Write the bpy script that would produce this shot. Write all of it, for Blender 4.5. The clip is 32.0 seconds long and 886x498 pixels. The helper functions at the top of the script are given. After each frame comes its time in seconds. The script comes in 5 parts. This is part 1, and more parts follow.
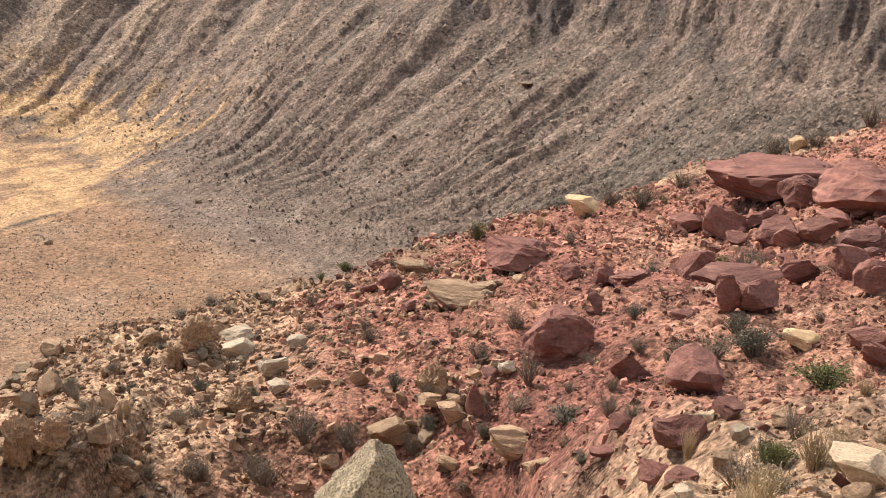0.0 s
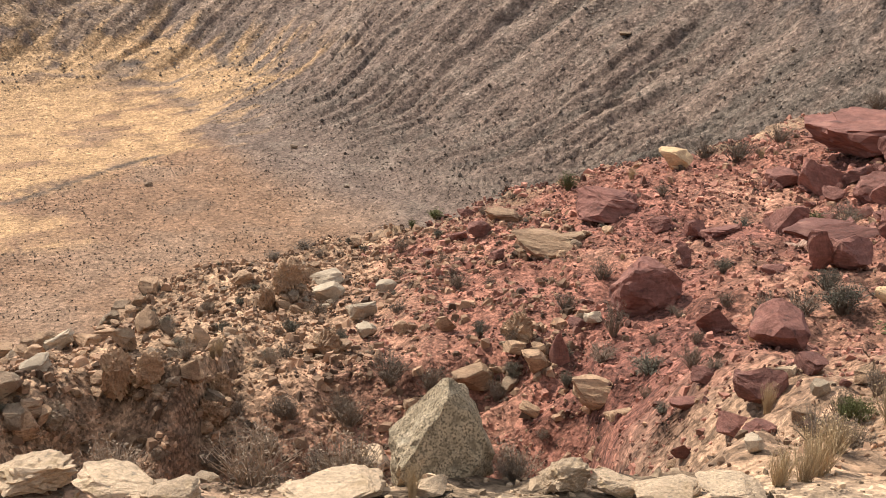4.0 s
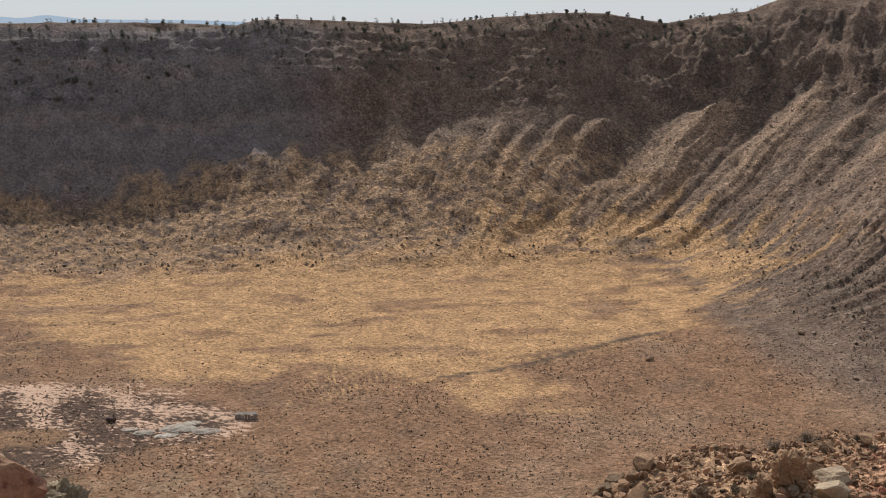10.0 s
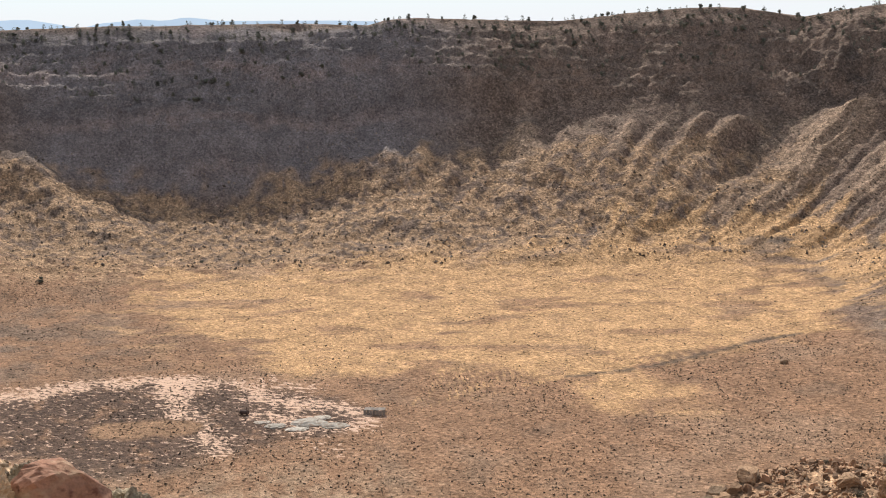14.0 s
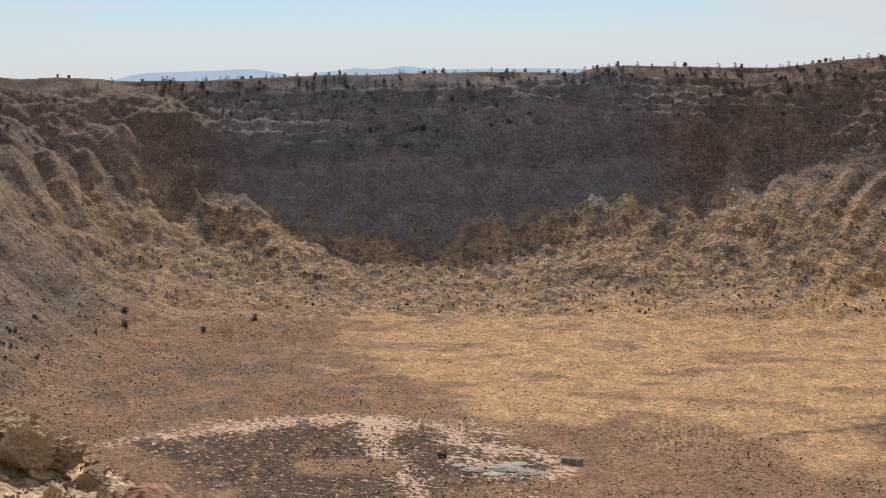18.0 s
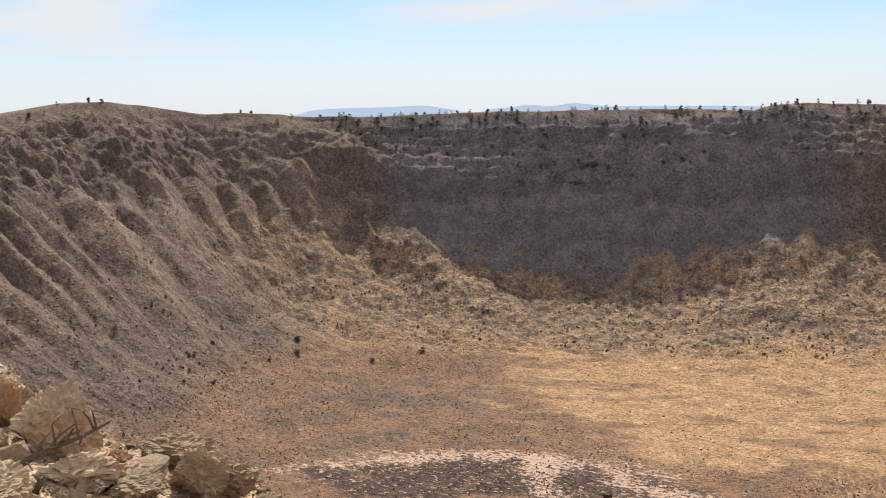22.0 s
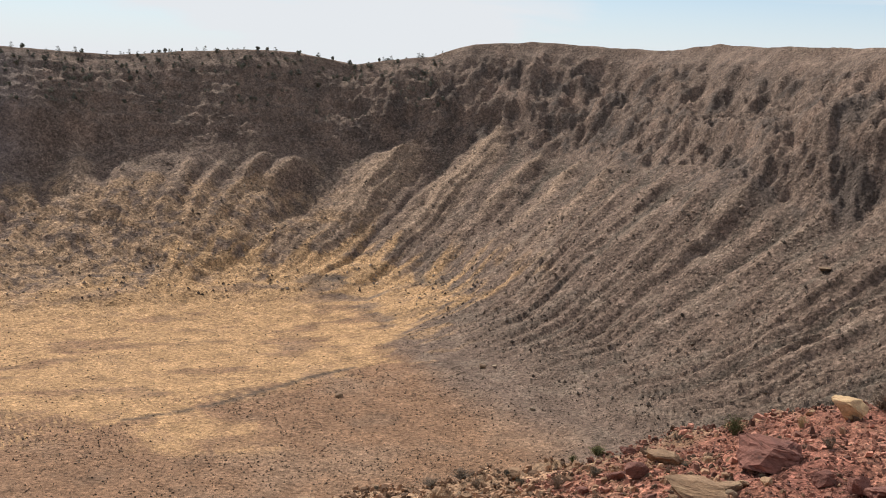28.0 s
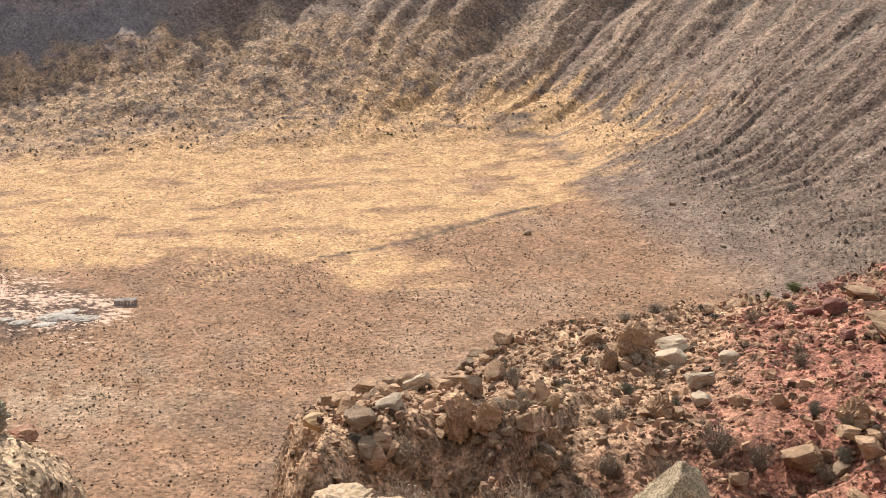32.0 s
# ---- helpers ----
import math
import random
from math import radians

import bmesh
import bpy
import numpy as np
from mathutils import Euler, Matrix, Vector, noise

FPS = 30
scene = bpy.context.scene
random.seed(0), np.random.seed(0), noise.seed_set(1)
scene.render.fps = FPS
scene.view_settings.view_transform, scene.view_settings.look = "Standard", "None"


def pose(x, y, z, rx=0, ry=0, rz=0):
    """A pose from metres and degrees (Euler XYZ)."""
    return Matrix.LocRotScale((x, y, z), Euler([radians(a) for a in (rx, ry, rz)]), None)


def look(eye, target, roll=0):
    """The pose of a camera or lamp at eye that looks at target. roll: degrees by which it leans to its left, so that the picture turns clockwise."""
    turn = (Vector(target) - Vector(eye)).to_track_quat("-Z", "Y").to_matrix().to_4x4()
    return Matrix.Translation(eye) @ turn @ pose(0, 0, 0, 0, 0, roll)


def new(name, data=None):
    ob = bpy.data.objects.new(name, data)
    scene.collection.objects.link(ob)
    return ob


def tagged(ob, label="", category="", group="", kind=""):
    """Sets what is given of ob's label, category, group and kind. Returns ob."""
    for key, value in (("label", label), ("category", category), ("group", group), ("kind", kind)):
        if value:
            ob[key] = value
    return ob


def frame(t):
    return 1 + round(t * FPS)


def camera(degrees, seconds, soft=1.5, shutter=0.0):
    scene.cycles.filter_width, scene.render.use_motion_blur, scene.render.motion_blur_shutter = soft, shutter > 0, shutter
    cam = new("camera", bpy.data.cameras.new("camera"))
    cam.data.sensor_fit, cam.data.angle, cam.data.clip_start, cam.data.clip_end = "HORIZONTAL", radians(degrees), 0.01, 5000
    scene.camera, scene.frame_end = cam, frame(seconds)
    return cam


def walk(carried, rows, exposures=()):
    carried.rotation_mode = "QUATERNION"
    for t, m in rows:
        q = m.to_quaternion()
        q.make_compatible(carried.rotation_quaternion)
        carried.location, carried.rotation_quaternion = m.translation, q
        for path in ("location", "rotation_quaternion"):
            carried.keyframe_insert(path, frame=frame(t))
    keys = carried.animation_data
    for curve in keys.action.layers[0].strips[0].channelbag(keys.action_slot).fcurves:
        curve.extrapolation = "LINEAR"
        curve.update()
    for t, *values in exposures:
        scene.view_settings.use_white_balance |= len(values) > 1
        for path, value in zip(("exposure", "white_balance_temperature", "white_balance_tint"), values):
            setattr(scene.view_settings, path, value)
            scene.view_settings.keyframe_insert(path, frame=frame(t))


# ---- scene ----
cam = camera(40.63, 32.0, soft=1.0)
PATH = [
    (0.0, pose(-0.000, 0.000, 165.000, 73.751, -1.827, 0.058)),
    (0.5, pose(0.035, -0.072, 165.018, 73.583, -2.193, 0.289)),
    (1.0, pose(0.098, -0.216, 165.069, 74.532, -2.970, -0.062)),
    (1.5, pose(0.135, -0.251, 165.055, 74.489, -2.739, 0.035)),
    (2.0, pose(0.142, -0.222, 165.039, 73.302, -2.319, 1.017)),
    (2.5, pose(0.145, -0.257, 165.056, 72.234, -2.258, 2.470)),
    (3.0, pose(0.127, -0.174, 165.027, 71.381, -2.018, 4.323)),
    (3.5, pose(0.121, -0.164, 165.017, 71.063, -1.697, 5.083)),
    (4.0, pose(0.124, -0.193, 165.024, 71.188, -1.809, 4.689)),
    (4.5, pose(0.120, -0.213, 165.035, 71.242, -1.853, 4.217)),
    (6.5, pose(0.125, -0.193, 165.028, 71.352, -1.877, 4.190)),
    (7.0, pose(0.125, -0.196, 165.030, 71.148, -2.145, 3.997)),
    (7.5, pose(0.125, -0.201, 165.034, 71.181, -2.186, 3.989)),
    (8.0, pose(0.112, -0.199, 165.037, 71.722, -2.080, 4.817)),
    (8.5, pose(0.092, -0.180, 165.030, 73.133, -1.694, 9.831)),
    (9.0, pose(-0.013, 0.015, 164.966, 75.606, -1.212, 18.701)),
    (9.5, pose(-0.001, -0.000, 164.966, 78.205, -0.507, 25.534)),
    (10.0, pose(-0.050, 0.108, 164.958, 79.325, -0.051, 28.686)),
    (10.5, pose(-0.105, 0.070, 164.985, 79.123, -0.123, 30.081)),
    (11.0, pose(-0.064, 0.146, 165.037, 78.890, -0.236, 31.345)),
    (11.5, pose(0.143, 0.609, 165.157, 78.036, -0.252, 33.053)),
    (12.0, pose(0.205, 0.554, 165.196, 76.880, 0.992, 33.380)),
    (12.5, pose(0.267, 0.516, 165.228, 76.650, 1.396, 32.308)),
    (13.0, pose(0.331, 0.510, 165.256, 78.238, 0.870, 31.908)),
    (13.5, pose(0.549, 0.580, 165.268, 79.012, 0.963, 33.361)),
    (15.5, pose(2.077, 1.342, 165.313, 78.706, -0.660, 38.759)),
    (16.0, pose(2.337, 1.477, 165.322, 78.750, -0.236, 41.210)),
    (16.5, pose(2.472, 1.689, 165.322, 79.865, 0.693, 43.604)),
    (17.0, pose(2.449, 1.752, 165.317, 80.867, 0.965, 44.358)),
    (17.5, pose(2.444, 1.737, 165.311, 81.167, 1.006, 44.221)),
    (18.0, pose(2.472, 1.663, 165.294, 81.624, 1.024, 44.815)),
    (18.5, pose(2.447, 1.658, 165.282, 81.469, 0.615, 45.209)),
    (19.0, pose(2.372, 1.673, 165.263, 81.583, 0.732, 45.457)),
    (19.5, pose(2.266, 1.754, 165.249, 82.214, 1.224, 47.228)),
    (20.0, pose(2.182, 1.819, 165.230, 82.645, 1.035, 48.558)),
    (20.5, pose(2.121, 1.866, 165.209, 82.851, 0.890, 49.552)),
    (21.0, pose(2.069, 1.910, 165.191, 83.125, 0.817, 50.710)),
    (21.5, pose(1.986, 1.932, 165.182, 83.296, 0.740, 51.761)),
    (22.0, pose(1.941, 1.908, 165.177, 83.484, 0.814, 52.954)),
    (22.5, pose(1.904, 1.876, 165.178, 83.422, 1.063, 54.391)),
    (23.0, pose(1.889, 1.883, 165.179, 82.892, 0.970, 54.655)),
    (23.5, pose(1.978, 1.842, 165.184, 83.084, 0.630, 50.587)),
    (24.0, pose(1.870, 1.602, 165.202, 83.224, -0.554, 40.830)),
    (24.5, pose(1.779, 1.256, 165.235, 82.801, -1.477, 31.817)),
    (25.0, pose(1.614, 0.915, 165.271, 82.627, -1.710, 25.551)),
    (25.5, pose(1.370, 0.552, 165.312, 82.175, -1.819, 20.442)),
    (26.0, pose(1.400, 0.261, 165.381, 82.143, -2.167, 17.418)),
    (26.5, pose(1.427, 0.040, 165.459, 81.780, -2.735, 13.959)),
    (28.5, pose(1.387, -0.991, 165.803, 80.996, -2.355, 14.636)),
    (29.0, pose(1.335, -1.372, 165.868, 79.092, -2.046, 15.932)),
    (29.5, pose(1.333, -1.413, 165.890, 77.530, -1.745, 16.923)),
    (30.0, pose(1.332, -1.417, 165.897, 76.540, -1.696, 17.441)),
    (30.5, pose(1.322, -1.408, 165.886, 75.678, -1.803, 18.187)),
    (31.0, pose(1.319, -1.390, 165.882, 74.686, -1.705, 19.310)),
    (31.5, pose(1.319, -1.384, 165.864, 73.881, -1.187, 20.837)),
    (32.0, pose(1.329, -1.373, 165.863, 73.477, -0.008, 22.791)),
]
EXPOSURES = [(0, 0.6), (4.5, 0.50), (7.5, 0.48), (8, 0.45), (9, 0.58), (9.5, 0.0), (10, -0.38), (11, -0.24), (12, -0.06), (13, 0.15), (16, 0.02), (16.5, -0.3), (17, -0.68), (17.5, -0.5), (18, -0.26), (19, -0.05), (20, -0.42), (21, -0.1), (23, 0.03), (24, -0.24), (25, -0.36), (26, -0.1), (28.5, 0.0), (29.2, 0.22), (30, 0.58), (32, 0.56)]
walk(cam, PATH, EXPOSURES)

# ---------------------------------------------------------------- light
SUN_AZ, SUN_EL = 50.0, 43.0          # degrees to the left of +y, and up
world = bpy.data.worlds.new("sky")
scene.world = world
world.use_nodes = True
wn, wl = world.node_tree.nodes, world.node_tree.links
wn.clear()
w_out, w_bg = wn.new("ShaderNodeOutputWorld"), wn.new("ShaderNodeBackground")
w_sky = wn.new("ShaderNodeTexSky")
w_sky.sky_type, w_sky.sun_disc = "NISHITA", False
w_sky.sun_elevation, w_sky.sun_rotation = radians(SUN_EL), radians(-SUN_AZ)
w_sky.altitude, w_sky.air_density, w_sky.dust_density, w_sky.ozone_density = 1700, 1.0, 0.25, 1.6
w_map, w_co = wn.new("ShaderNodeMapping"), wn.new("ShaderNodeTexCoord")
w_map.inputs["Scale"].default_value = (1.6, 1.6, 9.0)
w_no = wn.new("ShaderNodeTexNoise")
w_no.inputs["Scale"].default_value, w_no.inputs["Detail"].default_value = 1.7, 6
w_no.inputs["Distortion"].default_value = 0.6
w_ra = wn.new("ShaderNodeMapRange")
w_ra.inputs["From Min"].default_value, w_ra.inputs["From Max"].default_value = 0.42, 0.60
w_ra.inputs["To Min"].default_value, w_ra.inputs["To Max"].default_value = 0.26, 0.98
w_mix = wn.new("ShaderNodeMix")
w_mix.data_type = "RGBA"
w_mix.inputs["B"].default_value = (8.1, 8.35, 8.7, 1)
wl.new(w_co.outputs["Generated"], w_map.inputs["Vector"])
wl.new(w_map.outputs["Vector"], w_no.inputs["Vector"])
wl.new(w_no.outputs["Fac"], w_ra.inputs["Value"])
w_sep, w_low, w_max = wn.new("ShaderNodeSeparateXYZ"), wn.new("ShaderNodeMapRange"), wn.new("ShaderNodeMath")
w_low.inputs["From Max"].default_value, w_low.inputs["To Min"].default_value, w_low.inputs["To Max"].default_value = 0.12, 1.0, 0.0
w_max.operation = "MAXIMUM"                    # thin white veil low in the sky
wl.new(w_co.outputs["Generated"], w_sep.inputs["Vector"])
wl.new(w_sep.outputs["Z"], w_low.inputs["Value"])
wl.new(w_low.outputs["Result"], w_max.inputs[0])
wl.new(w_ra.outputs["Result"], w_max.inputs[1])
wl.new(w_max.outputs["Value"], w_mix.inputs["Factor"])
w_blue = wn.new("ShaderNodeMix")
w_blue.data_type, w_blue.blend_type = "RGBA", "MULTIPLY"
w_blue.inputs["Factor"].default_value, w_blue.inputs["B"].default_value = 1.0, (0.74, 0.94, 1.10, 1)
wl.new(w_sky.outputs["Color"], w_blue.inputs["A"])
wl.new(w_blue.outputs["Result"], w_mix.inputs["A"])
wl.new(w_mix.outputs["Result"], w_bg.inputs["Color"])
w_bg.inputs["Strength"].default_value = 0.10
wl.new(w_bg.outputs["Background"], w_out.inputs["Surface"])
sun = new("sun", bpy.data.lights.new("sun", "SUN"))
sun.data.energy, sun.data.angle, sun.data.color = 4.9, radians(0.6), (1.0, 0.94, 0.86)
sa, se = radians(SUN_AZ), radians(SUN_EL)
SUN_DIR = Vector((-math.sin(sa) * math.cos(se), math.cos(sa) * math.cos(se), math.sin(se)))
sun.matrix_world = look(SUN_DIR * 900, (0, 0, 0))


# ---------------------------------------------------------------- tools
def mat(name, base, rough=0.9, spots=(), scale=1.0, bump=0.3, bump_dist=0.02, attr="", var=0.25, bands=0.0):
    """A mineral or plant material: base colour (or a colour attribute), mottled at two scales, with fine relief."""
    m = bpy.data.materials.new(name)
    m.use_nodes = True
    nt = m.node_tree
    n, l = nt.nodes, nt.links
    bs = n["Principled BSDF"]
    bs.inputs["Roughness"].default_value = rough
    bs.inputs["Specular IOR Level"].default_value = 0.25
    co = n.new("ShaderNodeTexCoord")
    src = co.outputs["Object"]
    if attr:
        a = n.new("ShaderNodeAttribute")
        a.attribute_name = attr
        col = a.outputs["Color"]
    else:
        a = n.new("ShaderNodeRGB")
        a.outputs[0].default_value = (*base, 1)
        col = a.outputs[0]
        ob = n.new("ShaderNodeObjectInfo")
        hs = n.new("ShaderNodeHueSaturation")
        mr = n.new("ShaderNodeMapRange")
        mr.inputs["To Min"].default_value, mr.inputs["To Max"].default_value = 0.75, 1.25
        l.new(ob.outputs["Random"], mr.inputs["Value"])
        l.new(mr.outputs["Result"], hs.inputs["Value"])
        l.new(col, hs.inputs["Color"])
        col = hs.outputs["Color"]
    for sc, amount in ((0.9 * scale, var), (7.0 * scale, var * 0.9)):
        no = n.new("ShaderNodeTexNoise")
        no.inputs["Scale"].default_value, no.inputs["Detail"].default_value = sc, 5
        no.inputs["Roughness"].default_value = 0.65
        l.new(src, no.inputs["Vector"])
        mr = n.new("ShaderNodeMapRange")
        mr.inputs["From Min"].default_value, mr.inputs["From Max"].default_value = 0.3, 0.7
        mr.inputs["To Min"].default_value, mr.inputs["To Max"].default_value = 1 - amount, 1 + amount
        l.new(no.outputs["Fac"], mr.inputs["Value"])
        mx = n.new("ShaderNodeMix")
        mx.data_type, mx.blend_type = "RGBA", "MULTIPLY"
        mx.inputs["Factor"].default_value = 1.0
        l.new(col, mx.inputs["A"])
        l.new(mr.outputs["Result"], mx.inputs["B"])
        col = mx.outputs["Result"]
    for sc, lo, hi, tint in spots:
        no = n.new("ShaderNodeTexNoise")
        no.inputs["Scale"].default_value, no.inputs["Detail"].default_value = sc, 3
        l.new(src, no.inputs["Vector"])
        mr = n.new("ShaderNodeMapRange")
        mr.inputs["From Min"].default_value, mr.inputs["From Max"].default_value = lo, hi
        l.new(no.outputs["Fac"], mr.inputs["Value"])
        mx = n.new("ShaderNodeMix")
        mx.data_type = "RGBA"
        l.new(mr.outputs["Result"], mx.inputs["Factor"])
        l.new(col, mx.inputs["A"])
        mx.inputs["B"].default_value = (*tint, 1)
        col = mx.outputs["Result"]
    if bands:
        mp = n.new("ShaderNodeMapping")
        mp.inputs["Scale"].default_value = (1.2, 1.2, 11.0)
        no = n.new("ShaderNodeTexNoise")
        no.inputs["Scale"].default_value, no.inputs["Detail"].default_value = 1.3, 4
        l.new(src, mp.inputs["Vector"])
        l.new(mp.outputs["Vector"], no.inputs["Vector"])
        mr = n.new("ShaderNodeMapRange")
        mr.inputs["From Min"].default_value, mr.inputs["From Max"].default_value = 0.35, 0.65
        mr.inputs["To Min"].default_value, mr.inputs["To Max"].default_value = 1 - bands, 1 + bands
        l.new(no.outputs["Fac"], mr.inputs["Value"])
        mx = n.new("ShaderNodeMix")
        mx.data_type, mx.blend_type = "RGBA", "MULTIPLY"
        mx.inputs["Factor"].default_value = 1.0
        l.new(col, mx.inputs["A"])
        l.new(mr.outputs["Result"], mx.inputs["B"])
        col = mx.outputs["Result"]
    l.new(col, bs.inputs["Base Color"])
    no = n.new("ShaderNodeTexNoise")
    no.inputs["Scale"].default_value, no.inputs["Detail"].default_value = 5.0 * scale, 8
    no.inputs["Roughness"].default_value = 0.7
    l.new(src, no.inputs["Vector"])
    bp = n.new("ShaderNodeBump")
    bp.inputs["Strength"].default_value, bp.inputs["Distance"].default_value = bump, bump_dist
    l.new(no.outputs["Fac"], bp.inputs["Height"])
    l.new(bp.outputs["Normal"], bs.inputs["Normal"])
    return m


def hash2(ix, iy, seed):
    h = (ix.astype(np.int64) * 374761393 + iy.astype(np.int64) * 668265263 + seed * 974711) & 0xFFFFFFFF
    h = ((h ^ (h >> 13)) * 1274126177) & 0xFFFFFFFF
    return ((h ^ (h >> 16)) & 0xFFFFFF) / float(0xFFFFFF)


def vnoise(x, y, seed=0):
    """Smooth noise in -1..1 on arrays of plan coordinates."""
    ix, iy = np.floor(x), np.floor(y)
    fx, fy = x - ix, y - iy
    ux, uy = fx * fx * fx * (fx * (fx * 6 - 15) + 10), fy * fy * fy * (fy * (fy * 6 - 15) + 10)

    def grad(dx, dy):
        a = hash2(ix + dx, iy + dy, seed) * (2 * math.pi)
        return np.cos(a) * (fx - dx) + np.sin(a) * (fy - dy)
    top = grad(0, 0) + ux * (grad(1, 0) - grad(0, 0))
    bot = grad(0, 1) + ux * (grad(1, 1) - grad(0, 1))
    return (top + uy * (bot - top)) * 1.5


def fbm(x, y, wave, octaves=4, seed=0, gain=0.5):
    total, amp = 0.0, 1.0
    for k in range(octaves):
        f = 2.03 ** k / wave
        total = total + amp * vnoise(x * f + 17.3 * k, y * f - 9.1 * k, seed + k)
        amp *= gain
    return total


TURN = np.random.RandomState(404).uniform(0, 2 * math.pi, 65536)
GRAD = np.stack([np.cos(TURN), np.sin(TURN)]).astype(np.float32) * 1.5


def cnoise(x, y, seed=0):
    """The same smooth noise from a table of slopes, quicker, for wide land."""
    ix, iy = np.floor(x), np.floor(y)
    fx, fy = (x - ix).astype(np.float32), (y - iy).astype(np.float32)
    k = ix.astype(np.int32) * 1619 + iy.astype(np.int32) * 31337 + seed * 6971
    ux, uy = fx * fx * (3 - 2 * fx), fy * fy * (3 - 2 * fy)

    def grad(dx, dy):
        i = (k + (dx * 1619 + dy * 31337)) & 65535
        return GRAD[0][i] * (fx - dx) + GRAD[1][i] * (fy - dy)
    a, b, c, d = grad(0, 0), grad(1, 0), grad(0, 1), grad(1, 1)
    a = a + ux * (b - a)
    return a + uy * (c + ux * (d - c) - a)


def cfbm(x, y, wave, octaves=4, seed=0, gain=0.5):
    total, amp = 0.0, 1.0
    for k in range(octaves):
        f = 2.03 ** k / wave
        total = total + amp * cnoise(x * f + 17.3 * k, y * f - 9.1 * k, seed + k)
        amp *= gain
    return total


def step(x, a, b):
    t = np.clip((x - a) / (b - a), 0, 1)
    return t * t * (3 - 2 * t)


def smax(a, b, k):
    h = np.clip(0.5 + 0.5 * (a - b) / k, 0, 1)
    return b + (a - b) * h + k * h * (1 - h)


# ---------------------------------------------------------------- the shape of the land
EYE_Z = 165.0
AXIS = radians(37.5)                      # the bowl's axis, to the left of +y
UX, UY = math.cos(AXIS), math.sin(AXIS)   # across the bowl, to the right
VX, VY = -math.sin(AXIS), math.cos(AXIS)  # along the bowl
BACK, HALF, ROUND = 485.0, 545.0, 260.0   # camera to centre; half width of the squarish rim; its rounded corners


def bowl(x, y):
    """Across, along and the distance inwards from the crest."""
    u, v = x * UX + y * UY, x * VX + y * VY - BACK
    wob = 16 * vnoise(x / 210, y / 210, 5) + 7 * vnoise(x / 70, y / 70, 6)
    qx, qy = np.abs(u) - (HALF - ROUND), np.abs(v) - (HALF - ROUND)
    d = np.hypot(np.maximum(qx, 0), np.maximum(qy, 0)) + np.minimum(np.maximum(qx, qy), 0) - ROUND
    return u, v, -d + wob * step(np.hypot(x, y), 150, 350)


# crest height over the eye by the bearing from the centre (degrees from the far wall's middle, to the left)
CREST_A = [-180, -130, -105, -85, -74, -68.6, -63.5, -59.4, -53.5, -50.3, -47.1, -42.7, -39.3, -35.8, -33.2, -28.9, -25.5, -20.5, -14.5, -9.1, -4.0, 0.0, 1.6, 5.3, 15, 23, 31, 37, 40, 43, 46, 49.7, 53, 56, 60, 63, 67, 75, 90, 130, 180]
CREST_H = [6.0, 14.0, 20.0, 24.0, 25.2, 25.6, 27.6, 22.4, 23.2, 25.0, 26.8, 22.8, 10.0, 4.8, 0.6, 8.6, 9.0, 4.6, -0.8, 1.8, 3.0, 2.0, -2.2, -0.4, 0.2, 0.0, -2.2, -3.4, 0.4, 2.0, 2.0, 8.2, 11.6, 11.8, 5.2, 1.4, 2.6, 3.0, 4.0, 6.0, 6.0]
# height of the inner wall by the distance inwards
WALL_S = [0, 14, 40, 60, 78, 100, 150, 205, 260, 320, 400]
WALL_Z = [165, 158, 141, 122, 92, 76, 44, 19, 6, 1, 0]
LEFT_Z = [165, 156, 140, 126, 113, 98, 64, 32, 11, 2, 0]
RIGHT_Z = [165, 155, 130, 113, 100, 86, 52, 22, 6, 1, 0]
FACE_S = [0, 20, 55, 85, 105, 130, 180, 240, 320, 400]
FACE_Z = [165, 151, 110, 78, 56, 33, 18, 6, 1, 0]
# debris fans: bearing of the point, how far in it lies, where the toe lies, half width at the toe in degrees, height of the ridge
FANS_RIGHT = [(-13.4, 84, 190, 5.0, 15), (-17.6, 98, 170, 3.0, 8), (-20.3, 104, 170, 2.6, 7), (-23.3, 94, 185, 3.2, 10), (-26.2, 100, 180, 3.0, 9), (-29.6, 94, 190, 3.2, 10), (-32.6, 82, 205, 3.4, 11),
              (-40.6, 76, 235, 6.0, 19), (-47.4, 64, 232, 5.0, 17), (-52.6, 78, 215, 3.4, 11), (-57.3, 80, 215, 3.6, 12), (-62.4, 78, 225, 3.8, 12), (-66.4, 86, 230, 3.0, 8)]
FANS_FAR = [(-69.8, 74, 240, 3.0, 8), (-73.2, 84, 235, 2.8, 7), (-76.4, 76, 240, 2.6, 7), (-79.7, 66, 240, 2.8, 8), (-83.4, 80, 240, 2.8, 7), (-87.0, 72, 240, 3.0, 8), (-91.0, 84, 240, 2.8, 6),
            (-95.0, 76, 240, 3.0, 7), (-99.5, 80, 240, 3.2, 7), (-104.0, 76, 240, 3.2, 7)]
FANS_MID = [(-9.2, 106, 175, 3.0, 9), (-6.2, 112, 165, 2.2, 7), (-3.2, 98, 165, 2.6, 9), (0.2, 106, 165, 2.6, 9), (2.6, 112, 160, 1.8, 6), (4.8, 92, 165, 3.0, 12), (7.2, 112, 160, 1.8, 6), (9.7, 102, 170, 3.0, 13), (13.2, 122, 165, 2.0, 6)]
